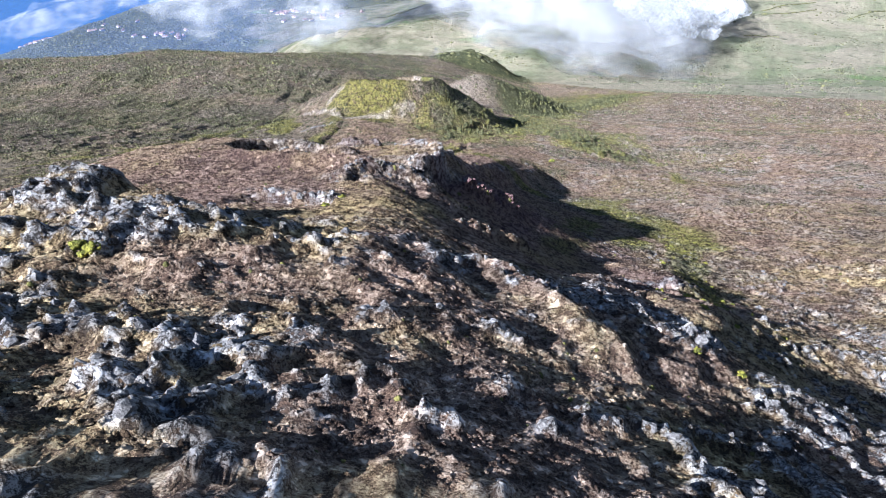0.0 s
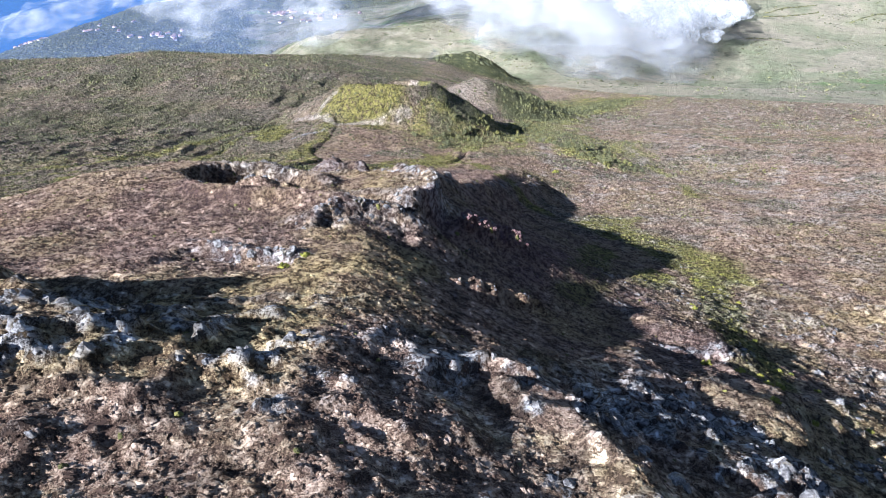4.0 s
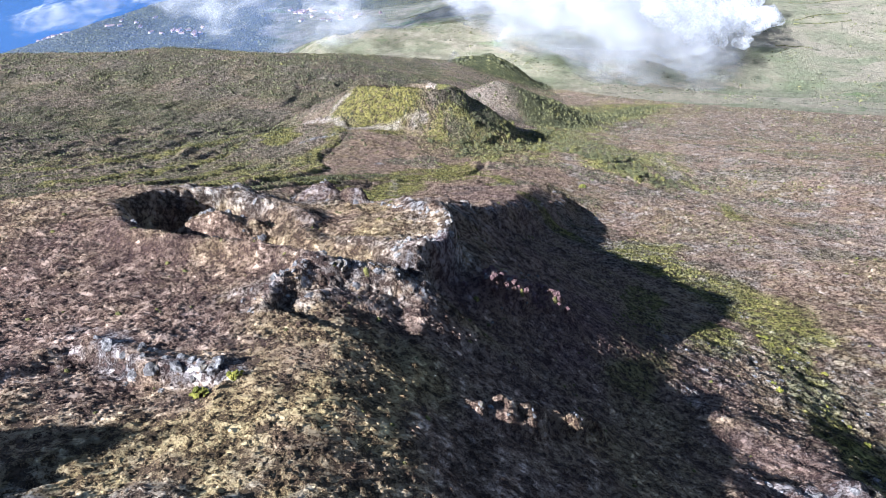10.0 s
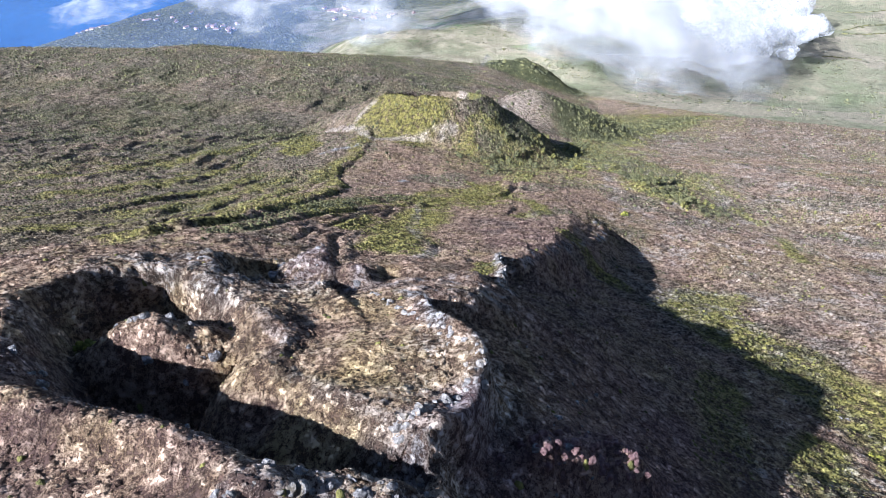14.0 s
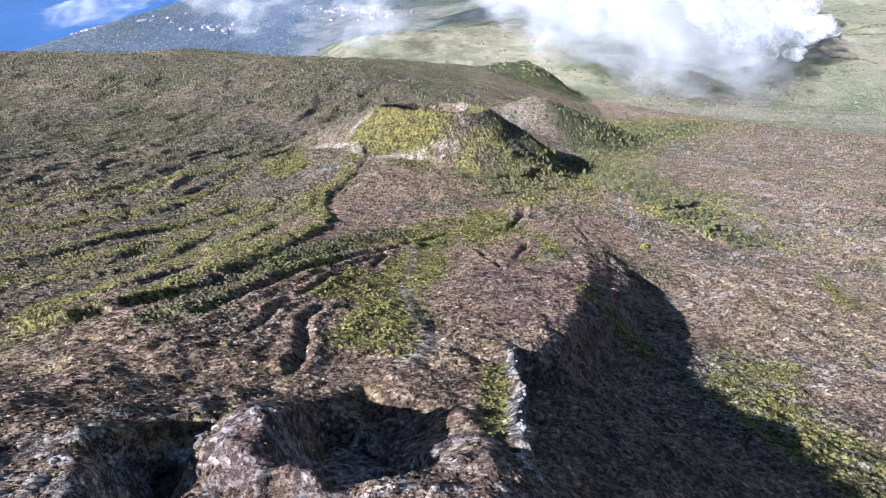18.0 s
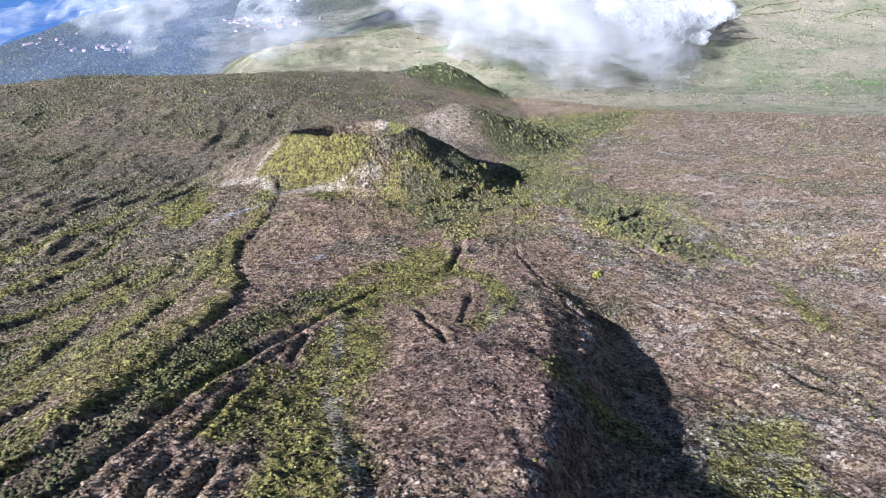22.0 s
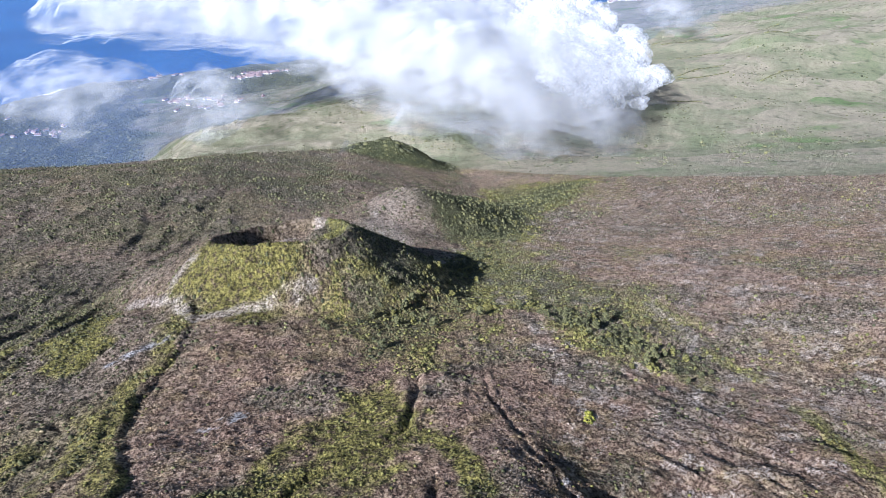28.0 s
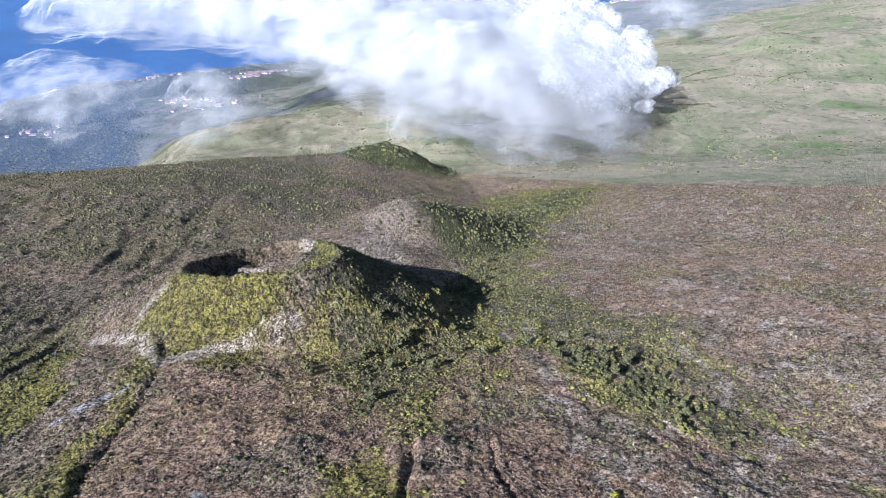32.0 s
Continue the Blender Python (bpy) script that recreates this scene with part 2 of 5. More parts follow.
def rock_material(name, dark, mid, light, warm):
    m, nodes, links, b = material(name, 0.92, 0.25)
    geo = nodes.new("ShaderNodeNewGeometry")
    pos = geo.outputs["Position"]
    fine = tex_noise(nodes, links, pos, 2.6, 6, 0.7)
    tiny = tex_noise(nodes, links, pos, 11.0, 4, 0.7)
    col = ramp(nodes, links, fine, [(0.32, dark), (0.5, mid), (0.62, light), (0.75, mid)])
    col = mix(nodes, links, span(nodes, links, tex_noise(nodes, links, pos, 0.7, 4, 0.6), 0.55, 0.7), col, warm)
    links.new(col, b.inputs["Base Color"])
    bump(nodes, links, b, maths(nodes, links, "ADD", fine, maths(nodes, links, "MULTIPLY", tiny, 0.4)), 1.0, 0.4)
    return m


MAT_SCRUB = plant_material("green_scrub", [(0.0, (0.05, 0.05, 0.021)), (0.4, (0.115, 0.109, 0.035)), (0.7, (0.165, 0.153, 0.046)), (1.0, (0.225, 0.206, 0.06))], 0.06)
MAT_WOOD_SCRUB = plant_material("dark_scrub", [(0.0, (0.028, 0.031, 0.018)), (0.4, (0.066, 0.067, 0.032)), (0.7, (0.11, 0.108, 0.046)), (1.0, (0.18, 0.172, 0.072))], 0.05)
MAT_LEAF = plant_material("bright_leaf", [(0.0, (0.05, 0.056, 0.012)), (0.4, (0.15, 0.15, 0.028)), (0.8, (0.28, 0.26, 0.045))], 0.3)
MAT_ROCK = rock_material("lava_rock", (0.055, 0.052, 0.05), (0.18, 0.17, 0.16), (0.38, 0.365, 0.345), (0.21, 0.17, 0.105))
MAT_PALE_ROCK = rock_material("lichen_rock", (0.09, 0.08, 0.072), (0.27, 0.25, 0.225), (0.44, 0.42, 0.38), (0.3, 0.24, 0.16))
MAT_RED_ROCK = rock_material("red_scoria", (0.07, 0.036, 0.036), (0.14, 0.08, 0.076), (0.22, 0.15, 0.138), (0.16, 0.095, 0.075))
MAT_BARK, _n, _l, _b = material("bark", 0.9, 0.1)
_b.inputs["Base Color"].default_value = (0.12, 0.09, 0.07, 1)
MAT_PLASTER, _n, _l, _b = material("white_plaster", 0.8, 0.2)
_b.inputs["Base Color"].default_value = (0.58, 0.56, 0.53, 1)
MAT_TILE, _n, _l, _b = material("clay_tile", 0.8, 0.2)
_b.inputs["Base Color"].default_value = (0.25, 0.17, 0.14, 1)
MAT_GROUND = ground_material()
MAT_SEA = sea_material()
MAT_CLOUD = cloud_material("cloud_vapour", 0.27, 0.014, (0.8, 0.81, 0.82), 3.0)
MAT_PUFF = puff_material()
MAT_WISP = cloud_material("thin_vapour", 0.15, 0.017, (0.78, 0.79, 0.8), 4.6)
# the blue of distant air, put into the colour of an added sheet
MAT_HAZE_TINT = cloud_material("distant_air_tint", 0.22, 0.0015, (0.27, 0.4, 0.75), 1.0)

# ---- the lie of the land: functions of x (right), y (ahead), in metres above the sea ----
def lattice(ix, iy, seed):
    h = (ix * 374761393 + iy * 668265263 + seed * 974634777) & 0x7FFFFFFF
    h = ((h ^ (h >> 13)) * 1274126177) & 0x7FFFFFFF
    return ((h ^ (h >> 16)) & 0xFFFF) / 65535.0


def vnoise(x, y, seed=0):
    """Smooth noise from 0 to 1 with a cell of 1."""
    fx, fy = np.floor(x), np.floor(y)
    ix, iy = fx.astype(np.int64), fy.astype(np.int64)
    u, v = x - fx, y - fy
    u, v = u * u * u * (u * (6 * u - 15) + 10), v * v * v * (v * (6 * v - 15) + 10)
    a, b = lattice(ix, iy, seed), lattice(ix + 1, iy, seed)
    c, d = lattice(ix, iy + 1, seed), lattice(ix + 1, iy + 1, seed)
    return (a * (1 - u) + b * u) * (1 - v) + (c * (1 - u) + d * u) * v


def fbm(x, y, cell, octaves=4, seed=0, gain=0.5):
    """Layered noise about 0, from -1 to 1."""
    total, amp, norm = 0.0, 1.0, 0.0
    for k in range(octaves):
        c, s = math.cos(0.7 * k), math.sin(0.7 * k)
        px, py = (c * x - s * y) / cell, (s * x + c * y) / cell
        total = total + amp * (2 * vnoise(px, py, seed + k) - 1)
        norm += amp
        amp *= gain
        cell *= 0.5
    return total / norm


def ridged(x, y, cell, octaves=4, seed=0):
    """Sharp-crested noise from 0 to 1."""
    total, amp, norm = 0.0, 1.0, 0.0
    for k in range(octaves):
        c, s = math.cos(0.9 * k), math.sin(0.9 * k)
        px, py = (c * x - s * y) / cell, (s * x + c * y) / cell
        total = total + amp * (1 - np.abs(2 * vnoise(px, py, seed + k) - 1)) ** 2
        norm += amp
        amp *= 0.5
        cell *= 0.5
    return total / norm


def sstep(a, b, v):
    t = np.clip((v - a) / (b - a), 0, 1)
    return t * t * (3 - 2 * t)


def line_reach(x, y, line):
    """Distance to a polyline, and how far along it (0 to 1) the nearest place is."""
    best, where = np.full(np.shape(x), 1e9), np.zeros(np.shape(x))
    n = len(line) - 1
    for k in range(n):
        (ax, ay), (bx, by) = line[k], line[k + 1]
        dx, dy = bx - ax, by - ay
        t = np.clip(((x - ax) * dx + (y - ay) * dy) / (dx * dx + dy * dy), 0, 1)
        d = np.hypot(x - ax - t * dx, y - ay - t * dy)
        near = d < best
        best, where = np.where(near, d, best), np.where(near, (k + t) / n, where)
    return best, where


def inside_reach(x, y, ring):
    """Distance to a closed ring: positive inside."""
    d, _ = line_reach(x, y, list(ring) + [ring[0]])
    odd = np.zeros(np.shape(x), bool)
    for (ax, ay), (bx, by) in zip(ring, list(ring[1:]) + [ring[0]]):
        cross = (ay > y) != (by > y)
        slope = (bx - ax) / (by - ay) if by != ay else 0.0
        odd ^= cross & (x < ax + (y - ay) * slope)
    return np.where(odd, d, -d)


def soft_max(a, b, k):
    h = np.clip(0.5 + 0.5 * (a - b) / k, 0, 1)
    return b * (1 - h) + a * h + k * h * (1 - h)


def side_reach(x, y, line):
    """Distance to a polyline, signed: positive to the right of its way; and the share of its length."""
    best, where, sign = np.full(np.shape(x), 1e9), np.zeros(np.shape(x)), np.ones(np.shape(x))
    n = len(line) - 1
    for k in range(n):
        (ax, ay), (bx, by) = line[k], line[k + 1]
        dx, dy = bx - ax, by - ay
        t = np.clip(((x - ax) * dx + (y - ay) * dy) / (dx * dx + dy * dy), 0, 1)
        d = np.hypot(x - ax - t * dx, y - ay - t * dy)
        near = d < best
        best, where = np.where(near, d, best), np.where(near, (k + t) / n, where)
        sign = np.where(near, np.where((x - ax) * dy - (y - ay) * dx > 0, 1.0, -1.0), sign)
    return best * sign, where


SLOPE_Y = [-600, -100, 0, 45, 100, 150, 200, 260, 320, 400, 505, 800, 1050, 1500, 6000]
SLOPE_Z = [1500, 1150, 1076, 1044, 1010, 983, 953, 925, 900, 858, 802, 662, 578, 506, 506]
_g = np.arange(-600.0, 6001.0, 4.0)
_k = np.exp(-0.5 * (np.arange(-12, 13) * 4.0 / 14.0) ** 2)
_v = np.convolve(np.pad(np.interp(_g, SLOPE_Y, SLOPE_Z), 12, "edge"), _k / _k.sum(), "valid")

COAST_X = [-4000, -2300, -1767, -1632, -1494, -1400, -1177, -842, -400, 0, 700, 1554, 3500, 6000]
COAST_Y = [900, 1750, 2371, 2550, 2740, 2930, 3080, 3129, 3230, 3330, 3650, 4082, 4900, 5200]
# the spine: its height over the flank, the x of its crest and the x of its right foot, along y
SPINE_Y = [-50, 0, 20, 45, 60, 73, 82, 92, 105, 116, 130, 147, 165, 210, 260, 300, 340]
SPINE_Z = [8, 9, 10.5, 16.5, 19, 21, 23.5, 26, 26.5, 24.5, 18, 15.7, 13.3, 9.5, 4.5, 1, 0]
CREST_X = [0, 0, -2, -8, -8, -9, -6, -1.5, -4, -2, 1, 2.5, 12, 25, 24, 20, 20]
FOOT_X = [39, 39, 41, 43, 40, 38, 39, 40, 41, 42, 41, 38, 44, 52, 60, 60, 60]
# crater walls on the crest, seen from above
CRATER = [(-40, 97), (-38.5, 103), (-33, 106.5), (-25, 102.5), (-16, 95), (-16, 90.5), (-11, 88), (-4.5, 83.5), (-3.0, 79.8), (-8.5, 79.2), (-13, 79.8), (-17, 81.3), (-23, 82.3), (-30, 84.5), (-35, 90)]
HOLLOW = [(-75, 60), (-60, 67), (-44, 65), (-28, 62), (-19, 59), (-14, 54), (-18, 51), (-26, 48.5), (-34, 50), (-44, 53), (-57, 56)]
SIDE_PIT = [(-28.5, 109), (-31.5, 114), (-30, 118.5), (-26, 121), (-22.5, 118.5), (-22, 113), (-22.5, 108.5), (-25.5, 107)]
INNER_PIT = [(-16.8, 113.2), (-19.8, 118), (-20.5, 126), (-17, 135), (-12, 134), (-5, 130), (-2.5, 124), (-3.0, 117.5), (-8, 114), (-13, 111.5)]
# rock steps: line, drop to the right of the line, width of the face, reach of the drop
SCARPS = [
    ([(-14.8, 71), (-13.8, 73.6), (-11.5, 76.5), (-7.5, 78.4), (-2.6, 78.6)], 1.7, 1.6, 16.0),
    ([(-3.5, 81.5), (-0.8, 86), (0.3, 90.5), (-1.2, 95), (-4.2, 98), (-8, 106)][::-1], 0.0, 1.0, 8.0),
    ([(-4.0, 81.5), (-1.0, 86), (0.2, 90.5), (-1.2, 95), (-4.5, 99), (-7.5, 105)], 4.5, 1.4, 10.0),
    ([(2.4, 118), (1.8, 126), (3.0, 136), (2.4, 151)], 5.5, 0.9, 12.0),
    ([(-12, 119), (-14, 112), (-18, 109.5)][::-1], 3.0, 2.0, 7.0),
    ([(-25, 66), (-18, 62.5), (-13, 62.5)], 1.8, 1.2, 5.0),
    ([(-2, 43), (4, 47), (8, 45)], 1.6, 1.0, 4.0),
    ([(6, 150), (15, 168), (21, 181), (32, 204), (39, 222), (38, 234)], 5.0, 9.0, 24.0),
]
GULLIES = [
    ([(13, 304), (12, 280), (7, 261), (-4, 250), (-16, 242), (-25, 225), (-32, 211), (-37, 199), (-41, 188), (-43, 175), (-45, 160), (-47, 145)], 2.2, 1.6),
    ([(44, 351), (36, 306), (31, 276), (33, 256), (35, 242), (37, 229), (39, 223)], 1.3, 1.2),
    ([(13, 304), (13, 280), (11, 267)], 1.2, 0.5),
    ([(-31, 167), (-31, 157), (-28, 148), (-26, 141), (-25, 133)], 1.5, 1.5),
    ([(-37, 168), (-37, 160), (-36, 152), (-36, 146)], 1.3, 0.9),
    ([(-34, 190), (-35, 176), (-36, 168)], 1.5, 0.9),
    ([(-4, 228), (-2, 217), (1, 210), (2, 199)], 1.4, 1.0),
    ([(12, 240), (8, 226), (6, 213)], 1.5, 1.1),
    ([(-29, 214), (-28, 204), (-29, 196)], 1.3, 1.1),
    ([(28, 300), (27, 283), (24, 268)], 1.0, 0.6),
    ([(-92, 306), (-88, 322), (-84, 336)], 2.2, 1.4),
]
# levees of old lava streams: gentle towards the sea side, a steep drop on the other; line, drop
LEVEES = [
    ([(-93, 152), (-78, 149), (-65, 149), (-58, 158), (-54, 169), (-53, 179), (-53, 195), (-52, 212), (-51, 231), (-54, 250), (-64, 272), (-67, 293), (-63, 316), (-62, 341), (-68, 356), (-80, 363)], 3.2),
    ([(-98, 164), (-82, 164), (-72, 172), (-69, 185), (-70, 196), (-67, 204), (-69, 224), (-69, 248), (-67, 263), (-70, 280), (-75, 296)], 2.5),
    ([(-121, 168), (-110, 180), (-98, 188), (-90, 196), (-85, 202), (-88, 221), (-88, 237), (-85, 261), (-82, 280)], 2.6),
    ([(-168, 218), (-145, 230), (-135, 246), (-126, 254), (-122, 264), (-119, 279), (-117, 295), (-114, 310), (-112, 333)], 2.8),
    ([(-196, 250), (-165, 258), (-155, 282), (-142, 296), (-138, 312), (-129, 332), (-120, 368), (-115, 389)], 2.2),
    ([(-134, 185), (-127, 196), (-121, 212), (-115, 228), (-107, 243), (-99, 260), (-96, 291)], 2.4),
    ([(-112, 200), (-103, 210), (-99, 217), (-90, 234), (-81, 246)], 2.0),
    ([(-19, 178), (-14, 163), (-10, 153), (-10, 145), (-12, 140)][::-1], 1.3),
]


def lobes(x, y):
    """Old lava lobes that fan out below the cone's ledge: where across a lobe (0 to 1), and how strong they are."""
    turn = np.degrees(np.arctan2(x + 62, np.maximum(352 - y, 5))) + 3.6 * fbm(x, y, 55, 4, 14)
    across = np.mod((turn + 100) / 6.0, 1.0)
    strong = sstep(-36, -48, x - 0.06 * (y - 200)) * sstep(95, 150, y) * (1 - sstep(285, 335, y)) * (1 - sstep(-150, -240, x))
    strong = strong * sstep(50, 110, np.hypot(x + 62, y - 352)) * (1 - sstep(-8, 8, turn))
    return across, strong * np.clip(0.95 + 1.0 * fbm(x, y, 40, 3, 15), 0, 1.3)


def spine(x, y):
    crest, xc, xf = np.interp(y, SPINE_Y, SPINE_Z), np.interp(y, SPINE_Y, CREST_X), np.interp(y, SPINE_Y, FOOT_X)
    t = np.clip((x - xc) / (xf - xc), 0, 1.4)
    fall = np.interp(y, [40, 62, 120, 136, 160, 200], [0.85, 1.65, 1.6, 1.05, 2.2, 1.5])
    right = np.clip(1.0 - 1.05 * (np.sqrt(t * t + 0.003) - 0.055), 0, 1) ** fall
    right = np.where(right > 0.1, right, 0.1 * np.exp((right - 0.1) / 0.1))
    left = 1 - 0.6 * sstep(-40, -110, x) - 0.3 * sstep(-110, -220, x)
    return crest * np.where(x > xc, right, left)


def on_stretch(x, y, z, box, change):
    """Apply a change of the height within a box of the plan only."""
    m = (x > box[0]) & (x < box[1]) & (y > box[2]) & (y < box[3])
    z = np.array(z)
    if m.any():
        z[m] = change(x[m], y[m], z[m])
    return z


def carve(x, y, z):
    # gullies that run down the flank
    wx, wy = 0.9 * fbm(x, y, 7, 3, 11), 0.9 * fbm(x, y, 7, 3, 12)
    for line, wide, deep in GULLIES:
        d, s = line_reach(x + wx, y + wy, line)
        ends = sstep(0, 0.12, s) * (1 - sstep(0.88, 1, s)) * (0.75 + 0.5 * fbm(x, y, 25, 2, 13))
        z = z - 0.8 * deep * np.exp(-(d / (0.5 * wide)) ** 2) * ends + 0.4 * deep * np.exp(-((d - 1.1 * wide) / (0.6 * wide)) ** 2) * ends
    across, strong = lobes(x, y)
    rise = np.where(across < 0.72, across / 0.72, (1 - across) / 0.28)
    z = z + strong * 0.8 * (sstep(0, 1, rise) - 0.5)
    z = z + 5.5 * np.exp(-(((x + 57) / 24) ** 2 + ((y - 198) / 62) ** 2)) + 3.6 * np.exp(-(((x - 6) / 17) ** 2 + ((y - 194) / 20) ** 2))
    wx, wy = 1.3 * fbm(x, y, 8, 4, 16), 1.3 * fbm(x, y, 8, 4, 17)
    for line, drop in LEVEES:
        d, s = side_reach(x + wx, y + wy, line)
        ends = sstep(0, 0.1, s) * (1 - sstep(0.9, 1, s)) * np.clip(0.95 + 0.9 * fbm(x, y, 22, 3, 18), 0.35, 1.4)
        z = z + 0.6 * drop * ends * np.where(d < 0, 0.55 * np.exp(-(d / 7.0) ** 2), 0.55 * (1 - sstep(0, 1.9, d)) - 0.3 * sstep(0, 1.9, d) * np.exp(-d / 5.0))
    return z


def land(x, y):
    """The height without small relief."""
    z = np.interp(y, _g, _v)
    coast = np.interp(x, COAST_X, COAST_Y) + 30 * fbm(x, y, 300, 4, 5)
    far = np.maximum(sstep(1300, 1700, y), sstep(880, 1250, y) * sstep(-230, -520, x))
    fall = np.interp(x, [-900, -300, 0, 800], [0.2, 0.22, 0.26, 0.235])
    z = z * (1 - far) + far * (fall * np.maximum(coast - y, -400) + 12 * np.clip((coast - y) / 150, -1, 1))
    z = z + spine(x, y)
    # the broad shoulder towards the sea, and the ledge before the cone
    edge = np.interp(x, [-337, -150, 0, 60, 140], [779, 862, 985, 1000, 900])
    z = z + np.interp(x, [-700, -560, -400, -340, -250, -150, 0, 60, 150], [45, 62, 68, 76, 71, 67, 42, 26, 0]) * sstep(330, 740, y) * (1 - sstep(edge - 5, edge + 130, y))
    z = z + 14.5 * np.exp(-(((x + 62) / 62) ** 2 + ((y - 356) / 48) ** 2))
    rim_y = np.maximum(-0.9 * (x - 442) + 664, 620)
    z = z + 14 * sstep(120, 300, x) * sstep(540, 640, y) * (1 - sstep(rim_y, rim_y + 70, y))
    z = z - 9 * np.exp(-(((x - 135) / 50) ** 2 + ((y - 280) / 60) ** 2))
    # two cinder cones and small hills
    dx, dy = x + 32, (y - 391)
    a1 = np.arctan2(dy, dx)
    r1 = np.hypot(dx, dy) * (1 + 0.05 * np.sin(3 * a1 + 0.6)) + 1.2 * fbm(x, y, 12, 3, 30)
    rim = 903.0 - 0.5 * dy * np.minimum(1, 29 / np.maximum(r1, 1)) + 1.2 * np.exp(-((a1 - 0.9) / 0.5) ** 2) - 1.5 * np.exp(-((a1 + 0.9) / 0.5) ** 2)
    out = rim - (0.5 + 0.45 * np.exp(-((a1 + 1.6) / 0.9) ** 2) + 0.42 * np.exp(-((a1 - 1.0) / 0.8) ** 2)) * (r1 - 29) - 0.002 * np.maximum(r1 - 29, 0) ** 2 + 0.8 * fbm(x, y, 14, 3, 31)
    pit = rim - 9.0 - 7 * sstep(17, 9, np.hypot(dx + 11, dy + 2) + 1.5 * fbm(x, y, 6, 3, 35)) + 5 * sstep(2, 14, dx) + 0.9 * fbm(x, y, 5, 3, 36)
    bowl = np.maximum(rim - np.interp(dx, [-12, 6], [2.4, 1.0]) * np.maximum(29 - r1, 0), pit)
    z = np.where(r1 > 29, soft_max(out, z, 5.0), np.where(r1 > 26, np.minimum(bowl + 1.0, soft_max(out, z, 5.0)), bowl))
    r2 = np.hypot((x - 40) * 0.9, y - 542) + 5 * fbm(x, y, 26, 3, 34)
    z = soft_max(834 - 0.62 * np.sqrt(r2 * r2 + 170) - 0.1 * (y - 542) + 2 * fbm(x, y, 20, 3, 33), z, 8.0)
    z = z + 12 * np.exp(-(((x - 2) / 40) ** 2 + ((y - 515) / 45) ** 2))
    r3 = np.hypot((x - 60) * 0.8, y - 985)
    z = z + 24 * (1 - sstep(0, 75, r3))
    z = z + 34 * (1 - sstep(10, 130, np.hypot(x - 1130, y - 1740)))
    z = z + 16 * fbm(x, y, 160, 4, 7) * sstep(800, 1200, y)
    # the near ridge leans to the right; beyond the spine's foot the flank falls away
    z = z + np.interp(x, [-60, -28, -15, -8, 0, 8, 17, 23, 34, 60], [2.0, 2.6, 2.0, 1.2, -0.4, -1.6, -2.9, -4.2, -4.0, -6.0]) * (1 - sstep(40, 56, y))
    z = z - np.interp(y, [0, 60, 75, 105, 200, 300], [4.0, 8.5, 9.0, 6.6, 3.6, 0.0]) * sstep(30, 66, x)
    return on_stretch(x, y, z, (-215, 75, 95, 445), carve)


def pit(x, y, z, ring, deep, shady, sunny, seed):
    """A hollow: its wall is steepest on the side from which the sun comes."""
    cx, cy = sum(p[0] for p in ring) / len(ring), sum(p[1] for p in ring) / len(ring)
    d = inside_reach(x, y, ring) + 0.6 * fbm(x, y, 4, 3, seed)
    toward = ((x - cx) * -0.6 + (y - cy) * -0.8) / (np.hypot(x - cx, y - cy) + 0.1)
    steep = sunny + (shady - sunny) * sstep(-0.3, 0.5, toward)
    return np.where(d > 0, z - np.minimum(d * steep, deep + 0.6 * fbm(x, y, 5, 3, seed + 1)), z + 0.8 * np.exp(d / 2.5) * sstep(0.0, 0.6, toward))


